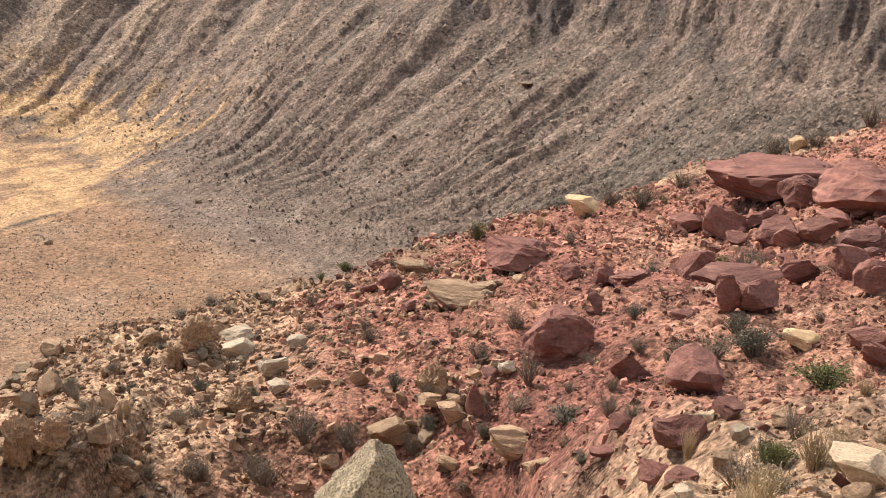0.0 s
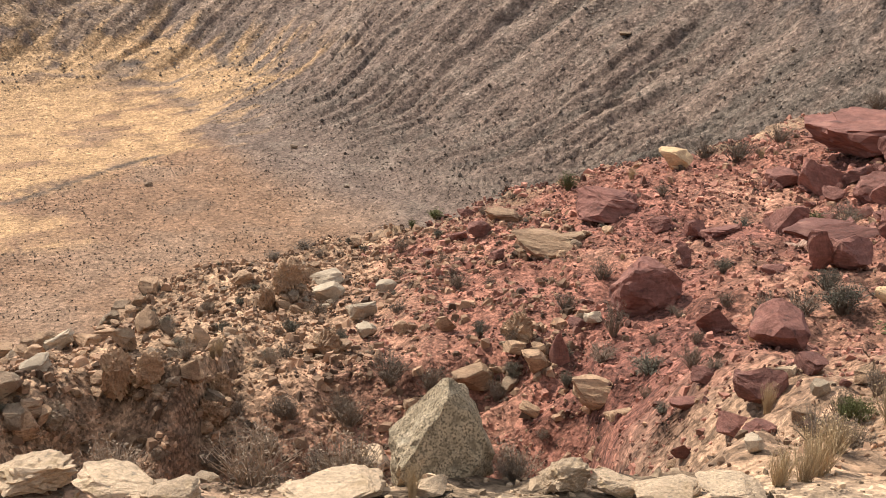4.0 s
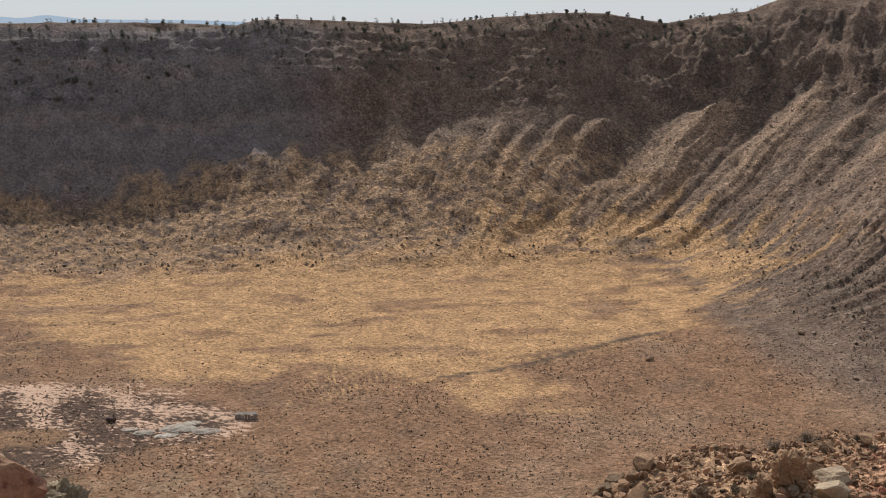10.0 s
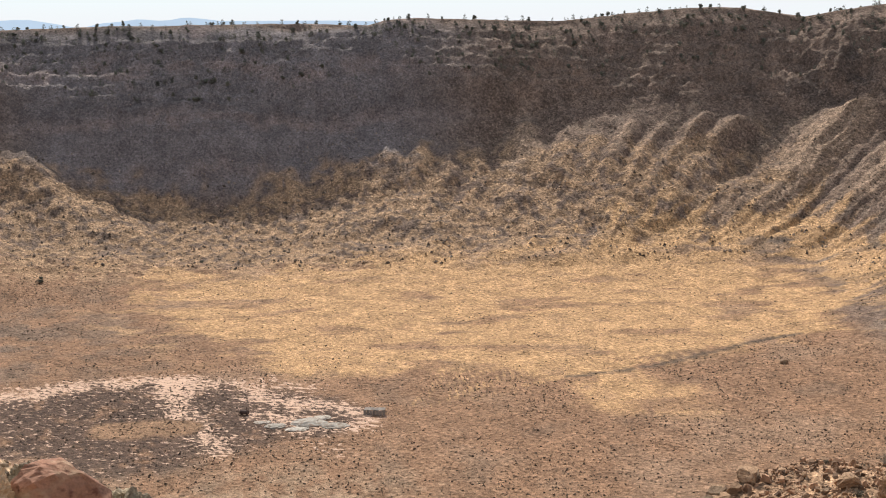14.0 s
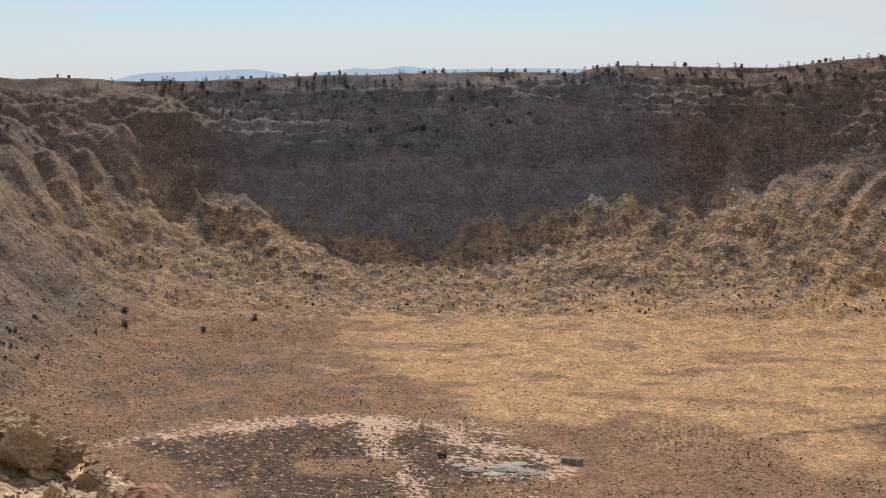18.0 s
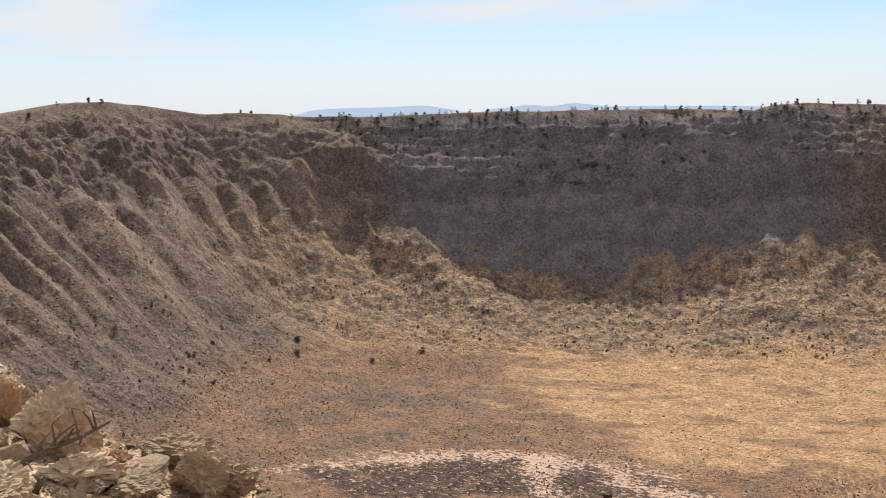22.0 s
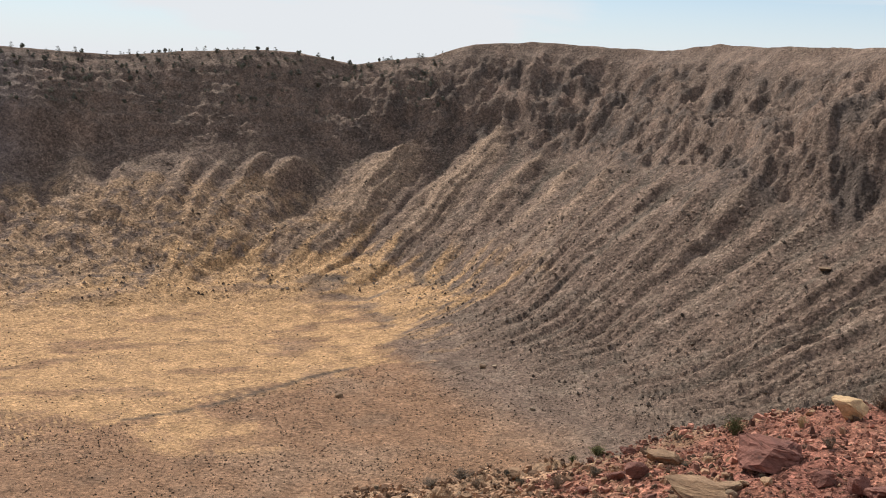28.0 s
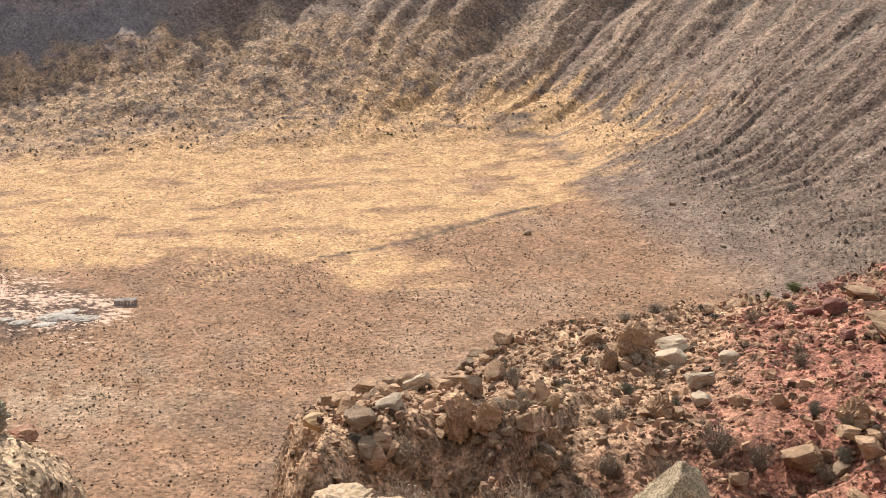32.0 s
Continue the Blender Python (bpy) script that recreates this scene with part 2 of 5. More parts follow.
FANS_LEFT = [(40.5, 66, 190, 4.2, 11), (44.0, 88, 180, 2.8, 10), (46.8, 84, 185, 2.8, 11), (50.0, 82, 190, 3.0, 11), (54.2, 70, 205, 4.4, 15), (58.6, 84, 195, 3.0, 9), (63.2, 70, 240, 5.6, 18), (69.0, 86, 225, 3.0, 10), (72.2, 70, 235, 3.2, 12),
             (75.4, 78, 235, 3.0, 11), (79.4, 70, 240, 3.8, 13), (84.0, 80, 240, 3.6, 11), (89.0, 76, 240, 3.8, 11), (94.0, 80, 240, 3.8, 11)]
# the brink of the near ground: inside it are the ledge of the camera and the red spur
BRINK = [(300, 260), (70, 112), (33, 85), (19, 75), (2, 60), (-9.5, 50.5), (-12.8, 46.5), (-14.8, 40), (-14.5, 33), (-17.5, 31.5),
         (-12, 23.5), (-8.6, 18), (-5.2, 11), (-3.2, 6.2), (-4.4, 4.4), (-9.6, 8.8), (-13, 13.2), (-17.5, 14.5), (-20.5, 14), (-25, 13), (-33, 12.5), (-38, 8.5), (-60, -12), (-200, -60), (-200, -300), (300, -300)]


def outline(x, y, corners):
    """Signed distance to a closed outline in plan, positive inside."""
    best, inside = np.full(x.shape, 1e9), np.zeros(x.shape, bool)
    for (ax, ay), (bx, by) in zip(corners, corners[1:] + corners[:1]):
        ex, ey = bx - ax, by - ay
        t = np.clip(((x - ax) * ex + (y - ay) * ey) / (ex * ex + ey * ey), 0, 1)
        best = np.minimum(best, np.hypot(x - ax - t * ex, y - ay - t * ey))
        with np.errstate(divide="ignore", invalid="ignore"):
            hit = ((ay > y) != (by > y)) & (x < ex * (y - ay) / (by - ay + 1e-12) + ax)
        inside ^= hit
    return np.where(inside, best, -best)


def brink(x, y):
    return outline(x, y, BRINK)


def near_ground(x, y):
    """The ledge under the camera and the red spur, with the hollow between them."""
    yy = np.where(y > 0, y * 0.36, y * 0.12)
    ledge = -1.75 - yy - 0.10 * np.where(x < 0, -x, -x * 0.6)
    ledge = ledge + 0.13 * np.clip(-x - 15, 0, 40)
    ledge = ledge - 0.16 * np.clip(-x - 6.5, 0, 12) * step(y, 13, 17)
    ledge = ledge - 1.15 * np.clip(y - 7.9 - 0.35 * vnoise(x / 1.6, y / 1.6, 20), 0, 9) * step(-x, -2.3, -0.1) * step(x, -8.0, -6.2)
    spur = -12.8 - 0.145 * (y - 31.5) + 0.20 * np.clip(x, -40, 60)
    z = smax(ledge, spur, 1.2)
    q = y - 20.0 - 0.30 * x + 1.0 * vnoise(x / 3.1, y / 3.1, 18) + 0.5 * vnoise(x / 1.2, y / 1.2, 19)
    z = z - 0.9 * step(q, -7.5, -1) * (1 - step(q, 0.6, 2.4)) * step(x, 3, -5) * step(x, -15, -11)
    bank = y - 29.5 - 0.35 * x + 1.6 * vnoise(x / 4.2, y / 4.2, 11) + 0.6 * vnoise(x / 1.5, y / 1.5, 12)      # the spur breaks down towards the hollow
    z = z - 4.6 * (1 - step(bank, -6.8, 0.8)) * step(y, 9, 15) * (1 - step(x, -0.5, 4.5)) * step(x, -13, -9)
    far = step(np.hypot(x, y), 5, 14)
    return z + far * (0.55 * fbm(x, y, 9.0, 3, 21) + 0.22 * fbm(x, y, 2.1, 3, 24)) + far * 0.20 * np.abs(fbm(x, y, 0.9, 3, 29)) + 0.07 * fbm(x, y, 0.7, 3, 27)


def far_land(x, y, u, v, s, r):
    """Height of the bowl, and the ridges of its fans."""
    ang = np.degrees(np.arctan2(-u, v))
    crest = np.interp(ang, CREST_A, CREST_H)
    warp = 10 * cnoise(x / 90, y / 90, 9)
    arc = np.radians(ang) * 560 + warp
    sj = s + 6 * cnoise(x / 55, y / 55, 8) + 2.5 * cnoise(x / 17, y / 17, 10)
    zin = np.interp(sj, WALL_S, WALL_Z)
    easy = step(ang, 35, 43) * (1 - step(ang, 85, 100))       # slopes without a sheer cliff
    zin = zin + easy * (np.interp(sj, WALL_S, LEFT_Z) - zin)
    easy = step(-ang, 10, 21) * (1 - step(-ang, 75, 90))
    zin = zin + easy * (np.interp(sj, WALL_S, RIGHT_Z) - zin)
    face = step(ang, 2, 16) * (1 - step(ang, 24, 33))        # the bare cliff goes deepest here
    zin = zin + face * (np.interp(sj, FACE_S, FACE_Z) - zin)
    zin = zin + crest * np.clip(zin / 165, 0, 1) ** 1.3
    right = step(-ang, 20, 30)
    a2 = ang - 0.035 * (s - 80) * right + 0.4 * cnoise(x / 30, y / 30, 14) + 0.12 * cnoise(x / 8, y / 8, 16)
    side = step(np.abs(ang - 8), 26, 40)
    fans = np.zeros(x.shape)
    on = (s > 40) & (s < 260) & (np.abs(ang) < 112)
    if on.any():
        aa, so, best = a2[on], s[on], np.zeros(int(on.sum()))
        for at, apex, toe, wide, tall in FANS_RIGHT + FANS_FAR + FANS_MID + FANS_LEFT:
            f = np.clip((so - apex) / (toe - apex), 0, 1)
            w = wide * (0.10 + 0.90 * np.sqrt(f))
            ridge = 0.78 * tall * step(so, apex - 4, apex + (34 if toe > 200 else 15)) * (1 - f ** 1.8)
            best = np.maximum(best, ridge * np.clip(1.06 - np.sqrt((np.abs(aa - at) / w) ** 2 + 0.004), 0, 1))
        fans[on] = best
    # long runnels down the loose slopes
    low = step(s + 14 * cnoise(x / 30, y / 30, 66), 84, 116) * (1 - step(s, 205, 290))
    steep = step(np.abs(ang - 8), 34, 50)
    rib = 1 - 2 * np.abs(cnoise(a2 * 0.78, s / 420, 63)) + 0.6 * (1 - 2.2 * np.abs(cnoise(a2 * 1.9, s / 260, 64)))
    rill = np.abs(cnoise(a2 * 1.1 + 7, s / 360, 65))
    gul = fans * (0.75 + 0.25 * side + 0.45 * step(ang, 36, 44)) + low * (0.2 + 0.8 * steep) * (1 - 0.5 * step(ang, 30, 40)) * (2.1 * (rib - 0.7) + 7.0 * (np.minimum(rill, 0.18) - 0.14)) * (0.75 + 0.5 * cnoise(x / 70, y / 70, 68)) - 3.0 * step(s, 70, 110) * (1 - step(s, 190, 270))
    z = zin + gul * step(zin, 1, 16)
    # buttresses where the far wall meets its neighbours
    for at, lean, tall, deep, wl, wr in ((38.6, 0.030, 17, 175, 9.0, 5.0), (-38.0, 0.0, 12, 95, 4.0, 6.0), (-25.5, 0.0, 8, 90, 4.0, 3.0)):
        off = ang - (at - lean * (s - 20)) + 1.6 * cnoise(x / 30, y / 30, 67) + 0.7 * cnoise(x / 10, y / 10, 69)
        z = z + tall * step(s, -4, 70) * (1 - step(s, deep * 0.6, deep)) * np.clip(1 - np.where(off > 0, off / wl, -off / wr), 0, 1) ** 1.3
    # strata on the cliffs
    band = step(s, 10, 26) * (1 - step(s, 70, 92)) * (0.25 + 0.75 * (1 - step(np.abs(ang + 4), 34, 46)))
    stp = 8.0
    zz = z + 3.5 * cnoise(x / 60, y / 60, 15) + 1.6 * cnoise(x / 15, y / 15, 17)
    fr = zz / stp - np.floor(zz / stp)
    z = z + band * (0.5 + 0.25 * face) * stp * (step(fr, 0.25, 0.75) - fr)
    # crags of the upper walls: rough knobs and a broken scarp above the fans
    knob = step(s, 8, 26) * (1 - step(s + 9 * cnoise(x / 40, y / 40, 49), 74, 98)) * (0.45 + 0.55 * steep)
    z = z + knob * (5.0 * cfbm(x, y, 30, 3, 41) - 9.0 * (np.abs(cfbm(x, y, 21, 3, 47)) - 0.35) + 4.5 * (0.4 - np.abs(cfbm(x, y, 8, 2, 48))))
    scarp = s + 11 * cnoise(x / 34, y / 34, 50) + 5 * cnoise(x / 11, y / 11, 53)
    z = z + steep * 7.5 * (1 - step(scarp, 60, 67)) * step(scarp, 34, 58)
    # hummocks, blocks, floor relief
    hum = step(s, 95, 150) * (1 - step(s, 225, 300))
    z = z + step(s, 30, 60) * (1 - step(s, 290, 340)) * 0.5 * cfbm(x, y, 5.0, 2, 33) * step(r, 150, 300)
    z = z + hum * ((1.0 + 1.2 * (1 - steep)) * cfbm(x, y, 24, 3, 31) + (0.5 + 0.9 * (1 - steep)) * np.abs(cfbm(x, y, 9, 2, 34))) + 0.9 * cfbm(x, y, 60, 3, 37) * step(s, 250, 330)
    z = z + (1 - step(s, 10, 60)) * 0.9 * cfbm(x, y, 30, 3, 42)
    # outside the crest
    out = np.maximum(-s, 0)
    z = np.where(s < 0, 165 + crest + 1.2 * cfbm(x, y, 45, 3, 46) - 46 * step(out, 6, 420), z)
    return z, fans


def land(x, y):
    """Height of the ground, and what the colouring needs."""
    u, v, s = bowl(x, y)
    r = np.hypot(x, y)
    z, fans, d = np.full(x.shape, -60.0), np.zeros(x.shape), np.full(x.shape, -999.0)
    o = r > 130
    if o.any():
        z[o], fans[o] = far_land(x[o], y[o], u[o], v[o], s[o], r[o])
    nb = r < 420
    if nb.any():
        nx, ny, rn = x[nb], y[nb], r[nb]
        d[nb] = dn = brink(nx, ny)
        dd = dn + (1.5 * vnoise(nx / 5, ny / 5, 51) + 0.9 * vnoise(nx / 1.9, ny / 1.9, 52)) * step(rn, 9, 18)
        fall = np.interp(np.maximum(-dd, 0), [0, 3.2, 26, 400], [0, 7.4, 40, 300])
        top = EYE_Z + near_ground(nx, ny) - fall
        z[nb] = np.where((top > z[nb]) | (dd > 0), top, z[nb])
    return z, u, v, s, d, fans


def height(x, y):
    return float(land(np.array([float(x)]), np.array([float(y)]))[0][0])


# ---------------------------------------------------------------- the ground sheet
def crest_range(az):
    """How far off the crest lies along each bearing from the camera."""
    r = np.linspace(60, 1400, 1341)
    x, y = -np.sin(az)[:, None] * r, np.cos(az)[:, None] * r
    s = bowl(x, y)[2]
    last = np.where(s > 0, r, 0).max(axis=1)
    return np.convolve(np.pad(last, 12, "edge"), np.ones(25) / 25, "valid")


az_fine = np.radians(np.linspace(-24, 80, 1240))
az_rest = np.radians(np.linspace(80, 336, 50)[1:-1])
AZ = np.concatenate([az_fine, az_rest])
dist = np.maximum(np.concatenate([crest_range(az_fine), np.full(len(az_rest), 520.0)]), 300)
near_r = np.geomspace(1.2, 105, 270)
mid = np.linspace(0, 1, 131)[1:-1]
wall = np.linspace(0, 1, 261)
out_r = np.geomspace(12, 3800, 34)
split = 105 + (dist - 105) * 0.53
RR = np.concatenate([np.repeat(near_r[None], len(AZ), 0), 105 + mid[None] * (split - 105)[:, None],
                     split[:, None] + wall[None] * (dist + 12 - split)[:, None], dist[:, None] + 12 + out_r[None]], axis=1)
GX, GY = -np.sin(AZ)[:, None] * RR, np.cos(AZ)[:, None] * RR
GZ, GU, GV, GS, GD, GG = land(GX, GY)


# the dry meadow and the old lake bed, across and along the bowl
MEADOW = [(-170, 262), (-112, 149), (-48, 67), (-1, 62), (61, 58), (86, 52), (81, 2), (138, -3), (145, 28), (118, 66), (198, 115), (241, 117), (249, 147), (290, 205), (328, 205), (322, 318),
          (264, 364), (228, 340), (172, 346), (129, 316), (34, 304), (-4, 308), (-119, 298), (-195, 292)]
CRUST = [(-205, 15), (-165, 58), (-120, 74), (-31, 38), (-4, 12), (-14, -14), (-62, -32), (-84, -58), (-122, -64), (-166, -32)]
SHORE = [(-232, 4), (-190, 38), (-139, 68), (-82, 62), (-40, 52)]
STREAKS = [[(-104, 58), (-92, 14), (-66, -37)], [(-62, 36), (-24, 18), (-6, 2)], [(-56, 10), (-36, -6), (-14, -10)], [(-28, -30), (-20, -38)]]


def along(x, y, line):
    """Distance to an open line in plan."""
    best = np.full(x.shape, 1e9)
    for (ax, ay), (bx, by) in zip(line, line[1:]):
        ex, ey = bx - ax, by - ay
        t = np.clip(((x - ax) * ex + (y - ay) * ey) / (ex * ex + ey * ey), 0, 1)
        best = np.minimum(best, np.hypot(x - ax - t * ex, y - ay - t * ey))
    return best


def soil(x, y, u, v, s, d, z, gul):
    """Base colour of the ground by what lies there: scree, dry grass, silt, red beds, pale ledges."""
    def mixto(c, t, w):
        return c + (np.array(t) - c) * np.clip(w, 0, 1)[..., None]
    n1, n2, n3 = cfbm(x, y, 70, 4, 61), cfbm(x, y, 22, 3, 65), cfbm(x, y, 6.5, 3, 69)
    ang = np.degrees(np.arctan2(-u, v))
    bare = step(ang, -12, 2) * (1 - step(ang, 29, 36)) * (1 - step(s, 112, 136))
    n4 = cfbm(u / 2.4, v, 3.2, 3, 73)
    steep = step(np.abs(ang - 8), 34, 50)
    a2 = ang - 0.035 * (s - 80) * step(-ang, 20, 30) + 0.4 * n2
    run = cfbm(a2 * 11, s * 0.16, 13, 3, 91)          # streaks down the fall of the slopes
    c = np.zeros(x.shape + (3,)) + np.array((0.236, 0.137, 0.081))
    c = mixto(c, (0.270, 0.174, 0.113), step(n1 + 0.4 * n2, 0.0, 0.8) * 0.7)
    c = mixto(c, (0.165, 0.108, 0.072), step(-n1 + 0.6 * n2, 0.25, 0.8) * 0.55)
    # scree on the walls: grey-brown, running out on the floor to the right
    edge = s + 16 * n1 + 8 * n2 - 60 * step(u - 0.25 * v, 120, 260)
    scree = 1 - step(edge, 215, 262)
    c = mixto(c, (0.166, 0.115, 0.086), scree)
    c = mixto(c, (0.215, 0.160, 0.120), scree * step(n2 + 0.5 * n3, 0.0, 0.8) * 0.6)
    upper = (1 - step(s + 10 * n2, 66, 100)) * step(s, 0, 12)
    c = mixto(c, (0.165, 0.118, 0.090), upper * 0.9)
    c = mixto(c, (0.215, 0.146, 0.108), upper * step(n2 + 0.6 * n3, 0.05, 0.6) * 0.7)
    # haze over the shaded far wall put into its rock colour: paler grey-mauve
    c = mixto(c, (0.172, 0.146, 0.138), bare * step(s, 0, 12))
    c = mixto(c, (0.225, 0.172, 0.152), bare * step(np.sin(z / 6.5 + 1.4 * n1) + 0.8 * n2, 0.3, 1.1) * 0.75)
    c = mixto(c, (0.125, 0.108, 0.103), bare * step(np.sin(z / 8.2 + 1.1 * n1 + 2.0) + 0.8 * n2, 0.5, 1.2) * 0.7)
    fine = scree * (1 - bare)
    c = mixto(c, (0.088, 0.068, 0.056), (1 - bare) * (1 - step(s, 84, 104)) * step(s, 10, 28) * step(cfbm(x, y, 23, 4, 78) + 0.35 * n3, 0.0, 0.38) * (0.85 - 0.35 * step(ang, 36, 44)) * (0.35 + 0.65 * steep))      # dark outcrops
    c = mixto(c, (0.300, 0.208, 0.142), fine * step(gul + 1.6 * n3, 2.5, 9.0) * (0.85 - 0.45 * step(-ang, 52, 68) - 0.35 * step(ang, 35, 45)))      # fine tan debris on the fans
    c = mixto(c, (0.098, 0.078, 0.060), fine * step(s, 84, 104) * (1 - step(s, 205, 255)) * step(-gul + 1.0 * n3 + 1.2 * run, -1.6, 0.6) * 0.75 * (0.25 + 0.75 * steep))      # darker in the gullies between the ribs, streaked down the slope
    c = mixto(c, (0.340, 0.218, 0.127), step(s + 20 * n2, 108, 136) * (1 - step(s, 250, 300)) * (1 - steep) * step(n3 + 0.6 * n2, -0.6, 0.3) * 0.85)      # dry grass on the hummocks at the foot
    # dark ground on the left of the floor
    c = mixto(c, (0.135, 0.096, 0.070), np.exp(-(((u + 205) / 75) ** 2 + ((v - 130) / 95) ** 2)) * step(n1 + n2 + 0.4 * n3, -0.5, 0.5) * 0.85)
    # dry grass on the far floor and the foot of the slopes
    md = outline(u, v, MEADOW) + 13 * n1 + 9 * n2 + 3.0 * n3 + step(v, 200, 280) * (26 * cfbm(u, v, 55, 3, 88) - 4)
    gr = step(md, -5, 9) * (1 - 0.80 * step(n2 + 0.8 * n1 + 0.3 * n3, 0.34, 0.66) * step(md, 40, 0) - 0.72 * step(cfbm(u / 2.2, v, 26, 3, 83), 0.18, 0.5) - 0.35 * step(cfbm(u / 1.6, v, 9, 3, 84), 0.1, 0.6))
    gr = gr + 0.55 * step(md, -60, 0) * (1 - step(md, -4, 6)) * step(cfbm(u / 1.8, v, 15, 3, 86), 0.22, 0.5) * step(v, 60, 120)
    gr = gr + 0.85 * step(md + 75 * run, -12, 26) * step(s, 150, 190) * step(-ang, 12, 22) * (1 - step(-ang, 56, 66)) * (1 - step(md, 4, 14))
    gr = np.clip(gr, 0, 1) * (1 - bare)
    c = mixto(c, (0.435, 0.266, 0.134), gr * 0.92)
    wash = along(u, v, [(84, 56), (130, 72), (198, 113), (216, 120)]) + 1.5 * n3
    c = mixto(c, (0.110, 0.080, 0.058), (1 - step(wash, 1.0, 3.2)) * 0.9)
    # the old lake bed: dark crust, pale silt along the shore and in streaks, a bare mud pan
    cr = outline(u, v, CRUST) + 9 * n2 + 3 * n3
    c = mixto(c, (0.078, 0.050, 0.037), step(cr, -4, 10) * 0.95 * step(n4 + 0.6 * n2, -1.2, -0.2))
    pan = 1 - step(np.hypot((u + 104) / 26, (v + 4) / 13) + 0.25 * n2, 0.8, 1.05)
    c = mixto(c, (0.235, 0.142, 0.084), pan)
    south = np.exp(-(((u + 45) / 60) ** 2 + ((v + 88) / 34) ** 2))
    c = mixto(c, (0.330, 0.235, 0.155), south * step(n2 + n3, -0.6, 0.6) * 0.8)
    si = 0.66 * np.exp(-((along(u, v, SHORE) + 9 * n2) / 11) ** 2) + 0.42 * step(cr, -14, 8)
    for line in STREAKS:
        si = si + 0.55 * np.exp(-((along(u, v, line) + 4 * n2) / 8) ** 2)
    silt = np.clip(si, 0, 1.3) * step(s, 230, 300) * (1 - pan)
    # the near spur: red beds, tan ends
    nr = step(d, -14, -1)
    c = mixto(c, (0.315, 0.197, 0.117), nr)
    c = mixto(c, (0.195, 0.118, 0.074), nr * step(n2 + 0.8 * n3, -0.1, 0.6) * 0.85)
    red = nr * step(x + 0.10 * (y - 40) + 2.4 * n3, -9.5, -1.0) * step(y - 0.35 * x + 1.5 * n3, 13, 19) * step(d + 1.2 * n3, 0.5, 4.0)
    c = mixto(c, (0.240, 0.102, 0.067), red)
    c = mixto(c, (0.330, 0.190, 0.118), red * step(n3 + 0.6 * n2, 0.1, 0.75) * 0.4)
    c = mixto(c, (0.200, 0.080, 0.058), red * step(-n3 + 0.5 * n2, 0.2, 0.8) * 0.7)
    c = mixto(c, (0.215, 0.135, 0.088), nr * (1 - step(np.abs(y - 13.5 - 0.3 * x + 2 * n3), 3.5, 6.5)) * (1 - step(x, 1, 5)) * step(x, -9, -6) * 0.8)
    ledge = nr * (1 - step(np.hypot(x, y) + 1.2 * n3, 6.8, 8.8))
    c = mixto(c, (0.330, 0.232, 0.148), ledge)
    c = mixto(c, (0.400, 0.280, 0.175), nr * step(-x, 6, 9) * (1 - step(y, 13, 16)))
    return np.concatenate([np.clip(c * (1 + 0.10 * n3)[..., None], 0.02, 0.9), silt[..., None]], -1)


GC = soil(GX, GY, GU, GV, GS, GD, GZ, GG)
n_az, n_r = GX.shape
verts = np.stack([GX, GY, GZ], -1).reshape(-1, 3)
cols = GC.reshape(-1, 4)
i = np.arange(n_az)[:, None] * n_r + np.arange(n_r - 1)[None]
j = ((np.arange(n_az) + 1) % n_az)[:, None] * n_r + np.arange(n_r - 1)[None]
quads = np.stack([i, i + 1, j + 1, j], -1).reshape(-1, 4)
centre = len(verts)
verts = np.concatenate([verts, [[0, 0, height(0, 0)]]])
cols = np.concatenate([cols, cols[:1]])
first = np.arange(n_az) * n_r
tris = np.stack([np.full(n_az, centre), first, np.roll(first, -1)], -1)
gm = bpy.data.meshes.new("ground")
gm.vertices.add(len(verts))
gm.vertices.foreach_set("co", verts.astype(np.float32).ravel())
loops = np.concatenate([quads.ravel(), tris.ravel()]).astype(np.int32)
gm.loops.add(len(loops))
gm.loops.foreach_set("vertex_index", loops)
starts = np.concatenate([np.arange(len(quads)) * 4, len(quads) * 4 + np.arange(len(tris)) * 3]).astype(np.int32)
gm.polygons.add(len(starts))
gm.polygons.foreach_set("loop_start", starts)
gm.update(calc_edges=True)
fa = gm.attributes.new("rubble", "FLOAT", "POINT")
rub = (1 - step(GD, -22, -6)) * (0.42 + 0.58 * step(GZ, 5, 25)) * (1 - 0.45 * step(70 - GS, -20, 20))
GA = np.degrees(np.arctan2(-GU, GV))
rub = (rub * (1 - 0.45 * step(GA, 34, 42)) * (1 - 0.75 * step(GA, -14, 0) * (1 - step(GA, 30, 38)) * (1 - step(GS, 110, 140)))).reshape(-1)
fa.data.foreach_set("value", np.concatenate([rub, rub[:1]]).astype(np.float32))
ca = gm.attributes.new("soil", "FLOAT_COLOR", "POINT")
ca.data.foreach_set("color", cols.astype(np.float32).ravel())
gm.shade_smooth()
ground = new("ground", gm)


